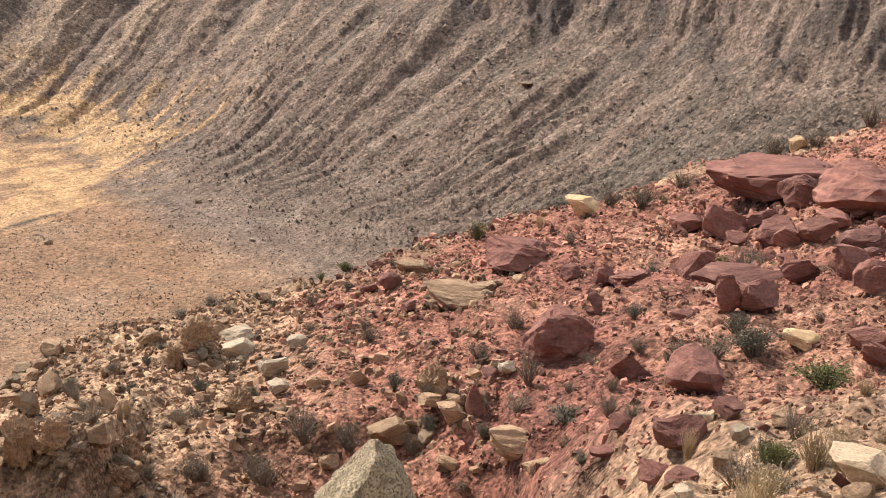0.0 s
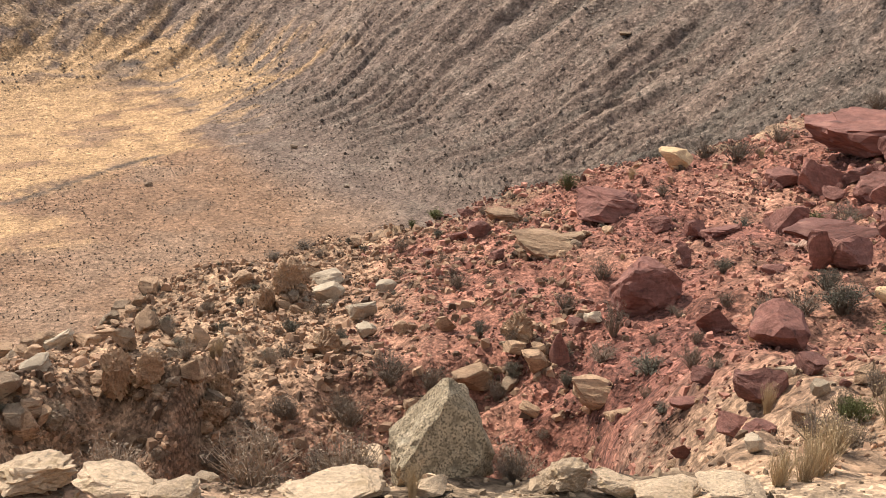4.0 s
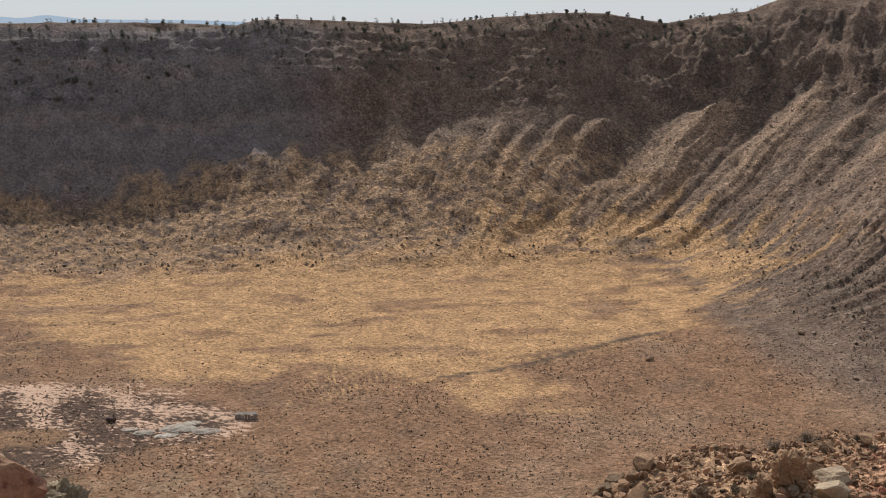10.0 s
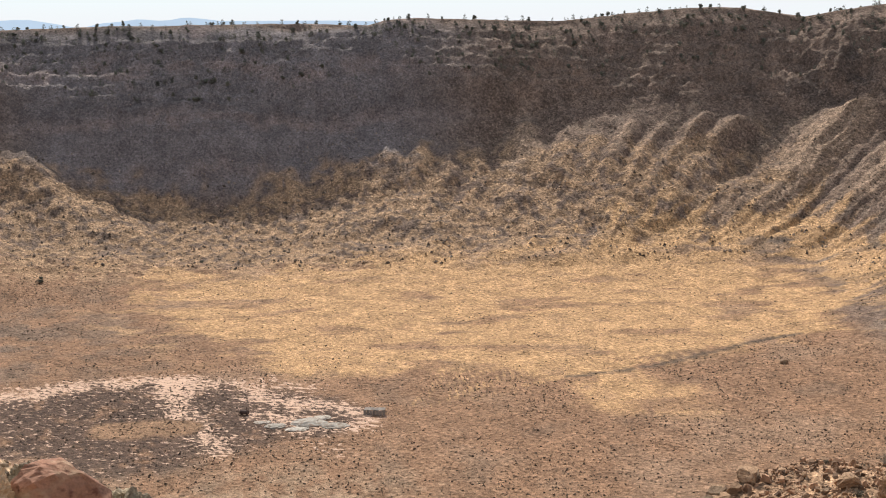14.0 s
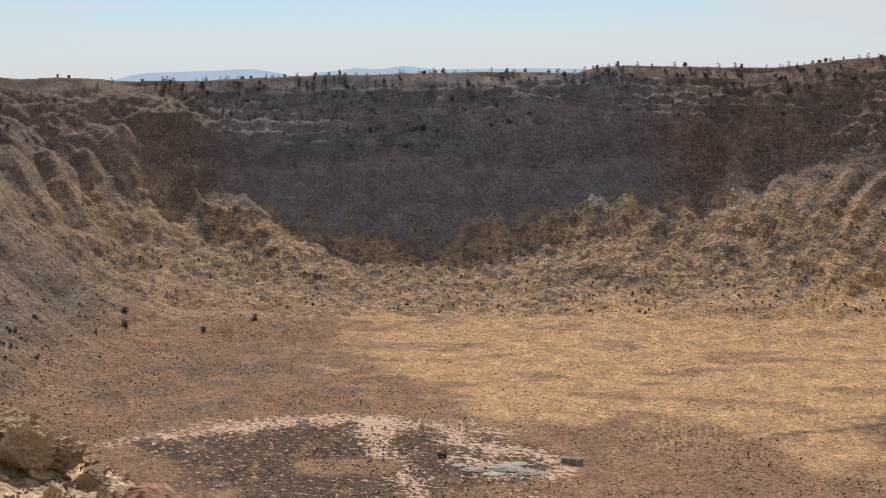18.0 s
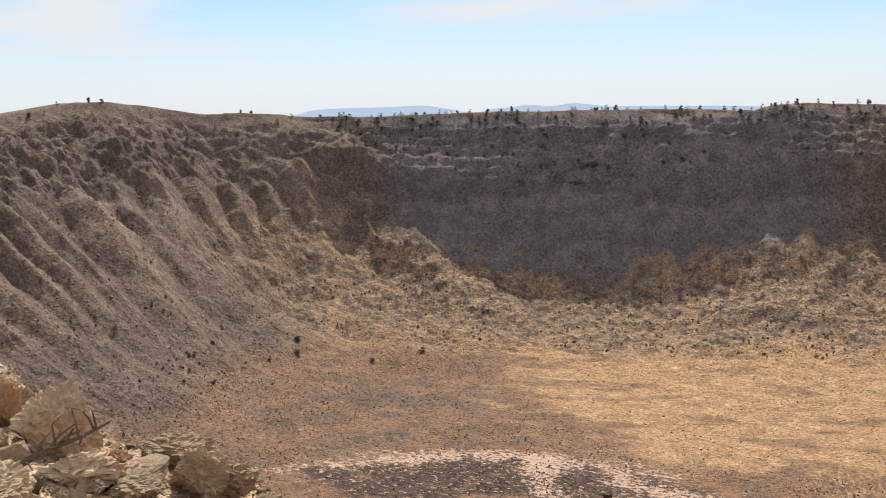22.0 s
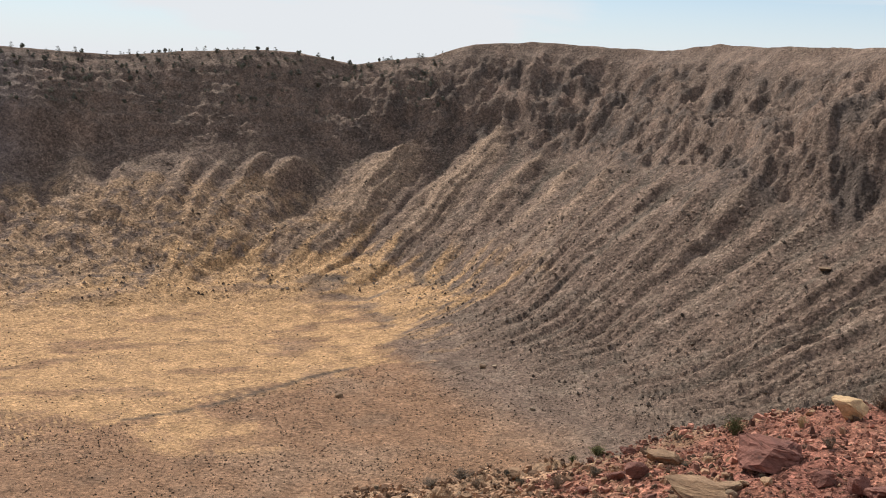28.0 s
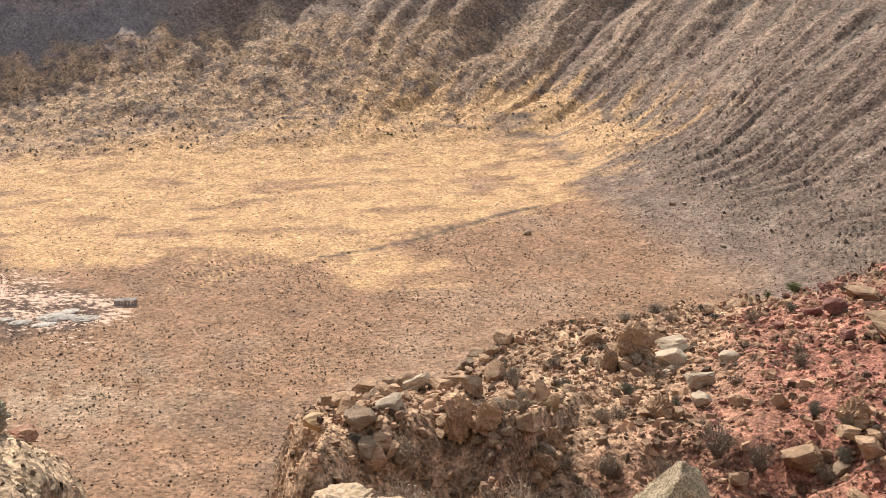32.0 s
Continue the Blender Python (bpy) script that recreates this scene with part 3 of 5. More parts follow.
def ground_material():
    """Soil coloured by zone, broken up by stones and tufts from metres down to centimetres."""
    m = bpy.data.materials.new("stony_ground")
    m.use_nodes = True
    n, l = m.node_tree.nodes, m.node_tree.links
    bs = n["Principled BSDF"]
    bs.inputs["Roughness"].default_value, bs.inputs["Specular IOR Level"].default_value = 0.95, 0.15
    co, at = n.new("ShaderNodeTexCoord"), n.new("ShaderNodeAttribute")
    at.attribute_name = "soil"
    col, hgt = at.outputs["Color"], None
    for sc, amount, rough in ((0.07, 0.20, 0.6), (0.5, 0.62, 0.8), (4.5, 0.55, 0.8)):
        no = n.new("ShaderNodeTexNoise")
        no.inputs["Scale"].default_value, no.inputs["Detail"].default_value, no.inputs["Roughness"].default_value = sc, 6, rough
        l.new(co.outputs["Object"], no.inputs["Vector"])
        mr = n.new("ShaderNodeMapRange")
        mr.inputs["From Min"].default_value, mr.inputs["From Max"].default_value = 0.32, 0.68
        mr.inputs["To Min"].default_value, mr.inputs["To Max"].default_value = 1 - amount, 1 + amount
        l.new(no.outputs["Fac"], mr.inputs["Value"])
        mx = n.new("ShaderNodeMix")
        mx.data_type, mx.blend_type = "RGBA", "MULTIPLY"
        mx.inputs["Factor"].default_value = 1.0
        l.new(col, mx.inputs["A"])
        l.new(mr.outputs["Result"], mx.inputs["B"])
        col = mx.outputs["Result"]
    # single blocks and bushes, lighter and darker than the soil between them
    fa = n.new("ShaderNodeAttribute")
    fa.attribute_name = "rubble"
    for sc, lo, hi in ((0.34, 0.84, 1.16), (0.8, 0.60, 1.40)):
        vo = n.new("ShaderNodeTexVoronoi")
        vo.inputs["Scale"].default_value = sc
        l.new(co.outputs["Object"], vo.inputs["Vector"])
        sx = n.new("ShaderNodeSeparateColor")
        l.new(vo.outputs["Color"], sx.inputs["Color"])
        mr = n.new("ShaderNodeMapRange")
        mr.inputs["To Min"].default_value, mr.inputs["To Max"].default_value = lo, hi
        l.new(sx.outputs["Red"], mr.inputs["Value"])
        mx = n.new("ShaderNodeMix")
        mx.data_type, mx.blend_type = "RGBA", "MULTIPLY"
        l.new(fa.outputs["Fac"], mx.inputs["Factor"])
        l.new(col, mx.inputs["A"])
        l.new(mr.outputs["Result"], mx.inputs["B"])
        col = mx.outputs["Result"]
    nf = n.new("ShaderNodeMath")
    nf.operation, nf.inputs[0].default_value = "SUBTRACT", 1.0
    l.new(fa.outputs["Fac"], nf.inputs[1])
    for sc, lo, hi in ((5.0, 0.74, 1.28), (13.0, 0.62, 1.42)):
        vo = n.new("ShaderNodeTexVoronoi")
        vo.inputs["Scale"].default_value = sc
        l.new(co.outputs["Object"], vo.inputs["Vector"])
        sx = n.new("ShaderNodeSeparateColor")
        l.new(vo.outputs["Color"], sx.inputs["Color"])
        mr = n.new("ShaderNodeMapRange")
        mr.inputs["To Min"].default_value, mr.inputs["To Max"].default_value = lo, hi
        l.new(sx.outputs["Red"], mr.inputs["Value"])
        mx = n.new("ShaderNodeMix")
        mx.data_type, mx.blend_type = "RGBA", "MULTIPLY"
        l.new(nf.outputs["Value"], mx.inputs["Factor"])
        l.new(col, mx.inputs["A"])
        l.new(mr.outputs["Result"], mx.inputs["B"])
        col = mx.outputs["Result"]
    # pale silt breaks through the crust in flakes
    sp = n.new("ShaderNodeMapping")
    sp.inputs["Rotation"].default_value[2], sp.inputs["Scale"].default_value = -AXIS, (0.26, 0.42, 0.2)
    l.new(co.outputs["Object"], sp.inputs["Vector"])
    no = n.new("ShaderNodeTexNoise")
    no.inputs["Scale"].default_value, no.inputs["Detail"].default_value, no.inputs["Roughness"].default_value = 1.0, 6, 0.72
    l.new(sp.outputs["Vector"], no.inputs["Vector"])
    ad = n.new("ShaderNodeMath")
    ad.operation, ad.inputs[1].default_value = "MULTIPLY_ADD", 0.24
    l.new(at.outputs["Alpha"], ad.inputs[0])
    l.new(no.outputs["Fac"], ad.inputs[2])
    mr = n.new("ShaderNodeMapRange")
    mr.inputs["From Min"].default_value, mr.inputs["From Max"].default_value = 0.66, 0.74
    l.new(ad.outputs["Value"], mr.inputs["Value"])
    mx = n.new("ShaderNodeMix")
    mx.data_type = "RGBA"
    mx.inputs["B"].default_value = (0.58, 0.395, 0.285, 1)
    l.new(mr.outputs["Result"], mx.inputs["Factor"])
    l.new(col, mx.inputs["A"])
    col = mx.outputs["Result"]
    l.new(col, bs.inputs["Base Color"])
    normal = None
    for sc, dist in ((0.30, 1.5), (0.9, 0.5), (6.0, 0.07)):                 # blocks and clods
        vo = n.new("ShaderNodeTexVoronoi")
        vo.inputs["Scale"].default_value = sc
        l.new(co.outputs["Object"], vo.inputs["Vector"])
        inv = n.new("ShaderNodeMapRange")
        inv.inputs["From Min"].default_value, inv.inputs["From Max"].default_value = 0.06, 0.34
        inv.inputs["To Min"].default_value, inv.inputs["To Max"].default_value = 1.0, 0.0
        l.new(vo.outputs["Distance"], inv.inputs["Value"])
        bp = n.new("ShaderNodeBump")
        bp.inputs["Strength"].default_value, bp.inputs["Distance"].default_value = 0.6, dist
        l.new(inv.outputs["Result"], bp.inputs["Height"])
        if normal:
            l.new(normal, bp.inputs["Normal"])
        normal = bp.outputs["Normal"]
    for sc, dist in ((0.40, 1.3), (3.0, 0.18), (16.0, 0.03)):
        no = n.new("ShaderNodeTexNoise")
        no.inputs["Scale"].default_value, no.inputs["Detail"].default_value, no.inputs["Roughness"].default_value = sc, 4, 0.62
        l.new(co.outputs["Object"], no.inputs["Vector"])
        bp = n.new("ShaderNodeBump")
        bp.inputs["Strength"].default_value, bp.inputs["Distance"].default_value = 0.75, dist
        l.new(no.outputs["Fac"], bp.inputs["Height"])
        if normal:
            l.new(normal, bp.inputs["Normal"])
        normal = bp.outputs["Normal"]
    l.new(normal, bs.inputs["Normal"])
    return m


M_GROUND = ground_material()
gm.materials.append(M_GROUND)
tagged(ground, "stony desert ground of a vast impact bowl with scree walls", "ground", kind="structure")

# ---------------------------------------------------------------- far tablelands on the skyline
# aerial haze put into the colour: blue base and a pale blue glow
M_FAR_HAZE = mat("far_tableland_haze", (0.20, 0.27, 0.36), 1.0, scale=0.002, bump=0.0, var=0.05)
M_FAR_HAZE.node_tree.nodes["Principled BSDF"].inputs["Emission Color"].default_value = (0.46, 0.56, 0.66, 1)
M_FAR_HAZE.node_tree.nodes["Principled BSDF"].inputs["Emission Strength"].default_value = 0.85


def tableland(profile, dist):
    """A long flat-topped hill far off: bearing and height rows, as a solid ridge."""
    bm = bmesh.new()
    ring = []
    for a, h in profile:
        row = []
        for k, (dd, f) in enumerate(((-60, 0.0), (-20, 1.0), (200, 1.0), (260, 0.0))):
            aa = radians(a)
            row.append(bm.verts.new((-math.sin(aa) * (dist + dd), math.cos(aa) * (dist + dd), 110 + (EYE_Z - 110 + h) * f)))
        ring.append(row)
    for r0, r1 in zip(ring, ring[1:]):
        for k in range(3):
            bm.faces.new((r0[k], r0[k + 1], r1[k + 1], r1[k]))
    for r in (ring[0], ring[-1]):
        bm.faces.new(r)
    bmesh.ops.recalc_face_normals(bm, faces=bm.faces)
    me = bpy.data.meshes.new("tableland")
    bm.to_mesh(me)
    bm.free()
    ob = new("tableland", me)
    me.materials.append(M_FAR_HAZE)
    return tagged(ob, "hazy blue flat-topped tableland far beyond the rim", "mesa", "mesas on the horizon")


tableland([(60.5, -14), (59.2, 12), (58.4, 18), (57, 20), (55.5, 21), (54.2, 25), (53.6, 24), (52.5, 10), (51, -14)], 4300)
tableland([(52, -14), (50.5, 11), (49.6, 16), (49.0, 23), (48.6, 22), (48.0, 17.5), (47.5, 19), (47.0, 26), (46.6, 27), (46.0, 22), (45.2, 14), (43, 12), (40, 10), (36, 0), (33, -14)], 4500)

# ---------------------------------------------------------------- stone and plant materials
M_ROCK = {
    "red": mat("red_sandstone", (0.195, 0.085, 0.063), 0.9, ((2.2, 0.58, 0.74, (0.32, 0.165, 0.12)), (7.0, 0.60, 0.74, (0.10, 0.045, 0.036))), 2.6, 0.9, 0.06, bands=0.2),
    "tan": mat("tan_sandstone", (0.375, 0.235, 0.138), 0.92, ((2.6, 0.55, 0.70, (0.46, 0.31, 0.18)), (8.0, 0.60, 0.74, (0.15, 0.085, 0.05))), 2.6, 1.0, 0.07, bands=0.2),
    "yellow": mat("yellow_sandstone", (0.440, 0.295, 0.160), 0.92, ((3.0, 0.58, 0.72, (0.38, 0.22, 0.11)),), 2.4, 0.6, 0.05),
    "white": mat("whitish_limestone", (0.390, 0.298, 0.202), 0.9, ((3.4, 0.55, 0.68, (0.33, 0.26, 0.185)),), 2.4, 0.6, 0.04),
    "pale": mat("cream_limestone", (0.545, 0.390, 0.250), 0.92, ((2.6, 0.54, 0.70, (0.42, 0.29, 0.16)), (11.0, 0.62, 0.75, (0.26, 0.20, 0.14))), 2.6, 0.9, 0.05),
    "tanpale": mat("pitted_tan_limestone", (0.485, 0.335, 0.205), 0.94, ((6.0, 0.56, 0.68, (0.20, 0.13, 0.075)),), 3.5, 1.0, 0.07),
    "orange": mat("orange_stained_rock", (0.500, 0.295, 0.160), 0.94, ((4.0, 0.52, 0.70, (0.50, 0.32, 0.18)),), 3.0, 0.8, 0.06),
    "redpale": mat("rusty_rock", (0.345, 0.180, 0.115), 0.92, ((3.0, 0.52, 0.68, (0.44, 0.30, 0.19)), (8.0, 0.6, 0.72, (0.17, 0.075, 0.05))), 3.0, 0.9, 0.06),
    "grey": mat("grey_brown_crag", (0.270, 0.185, 0.118), 0.94, ((3.0, 0.54, 0.70, (0.36, 0.28, 0.18)), (8.0, 0.6, 0.72, (0.10, 0.075, 0.05))), 3.0, 1.0, 0.07),
    "greyflat": mat("grey_caprock", (0.400, 0.325, 0.220), 0.94, ((5.0, 0.56, 0.66, (0.20, 0.155, 0.105)),), 3.5, 1.0, 0.06),
    "lichen": mat("lichen_speckled_limestone", (0.470, 0.360, 0.230), 0.95, ((48.0, 0.47, 0.62, (0.17, 0.130, 0.08)), (9.0, 0.52, 0.68, (0.26, 0.20, 0.125)), (2.6, 0.58, 0.72, (0.54, 0.45, 0.32))), 6.0, 1.0, 0.04),
}
M_PLANT = {
    "dry": (mat("dead_twigs", (0.200, 0.148, 0.105), 0.95, (), 8, 0.2, 0.01), mat("withered_leaves", (0.135, 0.100, 0.070), 0.95, (), 6, 0.2, 0.01)),
    "grey": (mat("grey_twigs", (0.150, 0.120, 0.090), 0.95, (), 8, 0.2, 0.01), mat("grey_green_leaves", (0.120, 0.108, 0.074), 0.95, (), 6, 0.2, 0.01)),
    "green": (mat("green_stems", (0.120, 0.110, 0.050), 0.9, (), 8, 0.2, 0.01), mat("olive_green_leaves", (0.090, 0.095, 0.030), 0.9, (), 6, 0.2, 0.01)),
    "brush": (mat("pale_dead_twigs", (0.270, 0.195, 0.135), 0.95, (), 8, 0.2, 0.01), mat("dead_bracts", (0.210, 0.150, 0.100), 0.95, (), 6, 0.2, 0.01)),
    "straw": (mat("straw_stalks", (0.370, 0.270, 0.155), 0.95, (), 8, 0.2, 0.01), mat("straw_blades", (0.350, 0.255, 0.140), 0.95, (), 6, 0.2, 0.01)),
}
M_JUNIPER = mat("juniper_needles", (0.165, 0.160, 0.122), 0.95, (), 2, 0.3, 0.05)
M_BARK = mat("juniper_bark", (0.110, 0.080, 0.060), 0.95, (), 4, 0.4, 0.02)
M_DEADWOOD = mat("weathered_deadwood", (0.150, 0.105, 0.075), 0.95, ((6.0, 0.55, 0.7, (0.24, 0.19, 0.15)),), 6, 0.7, 0.01)


def part(name, bm, material, parent=None, label=""):
    me = bpy.data.meshes.new(name)
    bm.to_mesh(me)
    bm.free()
    me.materials.append(material)
    ob = new(name, me)
    ob.parent = parent
    if label:
        ob["label"] = label
    return ob


# ---------------------------------------------------------------- rocks
def ico(sub):
    bm = bmesh.new()
    bmesh.ops.create_icosphere(bm, subdivisions=sub, radius=1.0)
    v = np.array([p.co[:] for p in bm.verts])
    f = [[p.index for p in q.verts] for q in bm.faces]
    bm.free()
    return v, np.array(f)


ICO = {k: ico(k) for k in (1, 2, 3, 4, 5)}


def rock_shape(seed, sub, shape):
    """A broken stone of unit size: planes split off a ball, bedding, pits; its base is at z = 0."""
    rng = np.random.RandomState(seed)
    v, f = ICO[sub]
    v = v.copy()
    v = np.sign(v) * np.abs(v) ** {"slab": 0.5, "block": 0.55, "cliff": 0.55, "round": 0.85, "wedge": 0.7, "crumbly": 0.75}[shape]
    cuts = {"slab": 18, "block": 14, "round": 11, "wedge": 12, "cliff": 14, "crumbly": 9}[shape]
    low, high = {"slab": (0.40, 0.92), "block": (0.48, 0.88), "round": (0.60, 0.90), "wedge": (0.28, 0.72), "cliff": (0.45, 0.85), "crumbly": (0.55, 0.9)}[shape]
    for _ in range(cuts):
        n = rng.normal(size=3)
        if shape == "slab":
            n[2] *= 0.35
        n /= np.linalg.norm(n)
        h = rng.uniform(low, high)
        over = np.maximum(v @ n - h, 0)
        v = v - over[:, None] * n * 0.985
    o = rng.uniform(0, 50, 3)
    a, b, c = v[:, 0] + o[0], v[:, 1] + o[1], v[:, 2] + o[2]
    if sub >= 3:
        r = 0.05 * vnoise(a * 1.6 + c, b * 1.6 - c, seed) + 0.035 * vnoise(a * 4 + c * 3, b * 4 + c * 2, seed + 1) + 0.025 * vnoise(a * 9 - c * 7, b * 9 + c * 8, seed + 2)
        q = vnoise(a * 2.3 - c * 1.7, b * 2.3 + c * 2.1, seed + 3)
        r = r + 0.09 * (np.round(q * 2.6) / 2.6) + 0.05 * np.round(2 * vnoise(a * 5 + c * 4, b * 5 - c * 3, seed + 4)) / 2
        v = v * (1 + r)[:, None]
        if shape == "crumbly":      # knobs and pits of weathered limestone
            e1 = np.abs(vnoise(a * 2.4 + c * 1.9, b * 2.4 - c * 2.2, seed + 6))
            e2 = np.abs(vnoise(a * 5.5 - c * 4.6, b * 5.5 + c * 4.2, seed + 7))
            e3 = np.abs(vnoise(a * 11 + c * 9, b * 11 + c * 10, seed + 8))
            v = v * (1 + 0.34 * (e1 - 0.3) + 0.20 * (e2 - 0.3) + 0.10 * (e3 - 0.3))[:, None]
        if shape in ("slab", "cliff", "block"):
            lay = {"slab": 0.30, "cliff": 0.36, "block": 0.5}[shape]
            fr = c / lay - np.floor(c / lay)
            v[:, :2] *= (1 - {"slab": 0.05, "cliff": 0.07, "block": 0.03}[shape] * np.exp(-((fr - 0.5) / 0.13) ** 2))[:, None]
        if shape == "cliff":
            turn = np.arctan2(v[:, 1], v[:, 0]) + 0.3 * vnoise(c, a * 0.4, seed + 5)
            v[:, :2] *= (1 - 0.20 * np.exp(-(np.abs(((turn * 2.1 + o[0]) % 1) - 0.5) / 0.10) ** 2))[:, None]
    else:
        v = v * (1 + rng.uniform(-0.14, 0.14, len(v)))[:, None]
    lo, hi = v.min(0), v.max(0)
    v = (v - (lo + hi) / 2) / (hi - lo)
    v[:, 2] += 0.5
    return v, f


def mesh_of(name, v, f, material, smooth=False):
    me = bpy.data.meshes.new(name)
    me.from_pydata(v.tolist(), [], f.tolist())
    me.update()
    if smooth:
        me.shade_smooth()
    me.materials.append(material)
    return me


ROCK_CACHE = {}


def rock_mesh(style, shape, k, sub):
    key = (style, shape, k, sub)
    if key not in ROCK_CACHE:
        v, f = rock_shape(sum(map(ord, shape)) + 31 * k, sub, shape)
        ROCK_CACHE[key] = mesh_of("rock", v, f, M_ROCK[style])
    return ROCK_CACHE[key]


rock_count = [0]


def boulder(style, shape, x, y, w, d, h, yaw, tilt, label, group="", name="boulder", lift=0.0):
    """One rock, sunk a little into the ground under it."""
    rock_count[0] += 1
    k = rock_count[0] % 5
    ob = new(name, rock_mesh(style, shape, k, (5 if w > 0.75 else 4) if shape == "crumbly" else 4 if w > 1.6 or (math.hypot(x, y) < 9.5 and w > 0.3) else 3 if w > 0.42 else 2))
    hs = land(np.array([x, x - w * 0.3, x + w * 0.3, x, x]), np.array([y, y, y, y - d * 0.3, y + d * 0.3]))[0]
    z = float(np.median(hs)) - 0.12 * h + lift
    ob.matrix_world = Matrix.Translation((x, y, z)) @ Euler((0, radians(-tilt), radians(yaw))).to_matrix().to_4x4() @ Matrix.Diagonal((w, d, h, 1))
    return tagged(ob, label, "rock", group)


boulder("red", "block", 15.90, 54.60, 6.60, 4.60, 2.10, -16, 3, "huge overhanging slab of dark red sandstone on the spur", lift=0.15)
boulder("red", "block", 16.09, 51.41, 2.32, 1.86, 1.79, -35, -14, "red sandstone block with a pale split face")
boulder("red", "round", 16.97, 45.89, 3.94, 3.35, 2.47, -25, 4, "broad rounded red sandstone boulder beside the ledge")
boulder("red", "wedge", 11.61, 46.94, 2.22, 1.55, 1.36, -29, -24, "tilted red sandstone wedge below the ledge")
boulder("red", "wedge", 9.08, 40.17, 1.73, 1.21, 1.40, -32, -30, "leaning red sandstone slab on the slope")
boulder("red", "block", 10.60, 48.56, 1.49, 1.19, 0.97, -17, 0, "small dark red block under the ledge")
boulder("red", "slab", 9.66, 36.31, 3.09, 2.32, 0.51, 3, 3, "long flat red slab propped on stones", lift=0.4)
boulder("red", "wedge", 8.25, 31.38, 0.67, 0.70, 1.40, -2, 8, "pointed red stone standing under a slab")
boulder("red", "block", 9.03, 31.47, 1.29, 1.03, 1.01, -4, 0, "shaded red block beneath the flat slab")
boulder("red", "slab", 3.12, 45.36, 2.65, 1.99, 1.29, -16, -8, "broken red sandstone slab with a dark hollow")
boulder("red", "round", 3.59, 31.70, 2.03, 1.73, 1.53, -5, 0, "large smooth rounded red sandstone boulder")
boulder("red", "wedge", 4.86, 26.44, 1.00, 0.70, 0.76, -20, 18, "dark red angular boulder on the slope")
boulder("red", "round", 4.79, 19.89, 1.15, 0.98, 0.94, -28, 6, "grey-red faceted boulder with cracked side")
boulder("red", "block", 3.61, 15.63, 0.74, 0.59, 0.54, -30, 10, "rough red block above pale rubble")
boulder("red", "slab", 3.19, 15.34, 0.57, 0.43, 0.27, -24, -14, "flat red flagstone lying on rubble")
boulder("red", "block", 14.09, 41.99, 1.42, 1.13, 1.06, 0, 12, "red block in the rock pile")
boulder("red", "slab", 11.93, 32.80, 1.43, 1.07, 0.99, -6, -10, "layered dark red block in the rock pile")
boulder("red", "wedge", 11.13, 34.28, 1.09, 0.77, 0.91, -4, 14, "red wedge-shaped rock in the pile")
boulder("red", "slab", 14.00, 37.35, 1.62, 1.22, 0.99, -7, 8, "thin bedded red slab in the pile")
boulder("red", "round", 13.16, 43.92, 1.86, 1.58, 1.14, -30, 0, "rounded red rock under the overhang")
boulder("red", "block", 14.99, 43.65, 1.34, 1.07, 0.90, -27, -8, "red rubble block under the overhang")
boulder("red", "block", 12.01, 30.97, 1.13, 0.91, 1.09, -16, 4, "red block beside the rock pile")
boulder("red", "slab", 7.01, 40.73, 1.70, 1.27, 0.54, 0, 2, "low flat pinkish slab in the soil")
boulder("red", "block", 6.17, 41.04, 0.82, 0.65, 0.78, 7, 0, "squat red-brown block on the stony slope")
boulder("red", "slab", 5.10, 42.40, 0.88, 0.66, 0.57, 10, 5, "small red flagstone on the stony slope")
boulder("red", "wedge", 5.11, 35.47, 0.53, 0.44, 0.88, -26, 0, "upright dark red stone")
boulder("red", "slab", 10.40, 26.55, 0.99, 0.74, 0.54, -17, 12, "red slab lying on the slope")
boulder("red", "wedge", 10.00, 25.32, 0.90, 0.63, 0.61, -14, -20, "red tilted slab by green shrubs")
boulder("red", "slab", 7.04, 31.53, 0.70, 0.53, 0.32, -12, 0, "flat red stone on gravel")
boulder("red", "slab", 3.38, 19.35, 0.51, 0.39, 0.27, -24, -6, "dark red flat stone")
boulder("red", "slab", 2.96, 18.18, 0.55, 0.42, 0.22, -11, 4, "dusky red slab in scrub")
boulder("tan", "slab", 1.03, 40.30, 2.77, 2.08, 0.80, -20, -4, "low stack of yellow-brown layered slabs")
boulder("tan", "slab", 1.64, 40.73, 1.61, 1.21, 0.50, 17, -4, "thin yellow-brown slab on the stack")
boulder("tan", "crumbly", 0.09, 29.70, 1.02, 0.87, 1.13, 16, 0, "knobbly orange-tan boulder above a hollow")
boulder("red", "wedge", 1.23, 28.67, 0.62, 0.51, 1.02, -0, 6, "narrow red stone standing by a tan boulder")
boulder("tan", "slab", -0.92, 49.08, 1.69, 1.26, 0.70, -8, -6, "pale flat-topped rock on the skyline")
boulder("red", "block", -1.73, 46.47, 1.10, 0.88, 0.72, 20, 0, "red-brown block near the brink")
boulder("red", "slab", -2.69, 47.26, 0.94, 0.70, 0.42, 6, 0, "low dark red stone")
boulder("white", "block", 2.15, 30.77, 0.56, 0.46, 0.35, 13, 0, "small whitish stone on red gravel")
boulder("tan", "block", 0.58, 28.29, 0.71, 0.56, 0.66, 14, 0, "tan broken block in the hollow")
boulder("tan", "slab", -0.89, 28.64, 1.11, 0.84, 0.72, 2, 16, "tan slab leaning in rubble")
boulder("tan", "slab", 2.02, 25.73, 1.33, 0.99, 0.71, -9, -6, "broad tan ledge rock over a dark hollow")
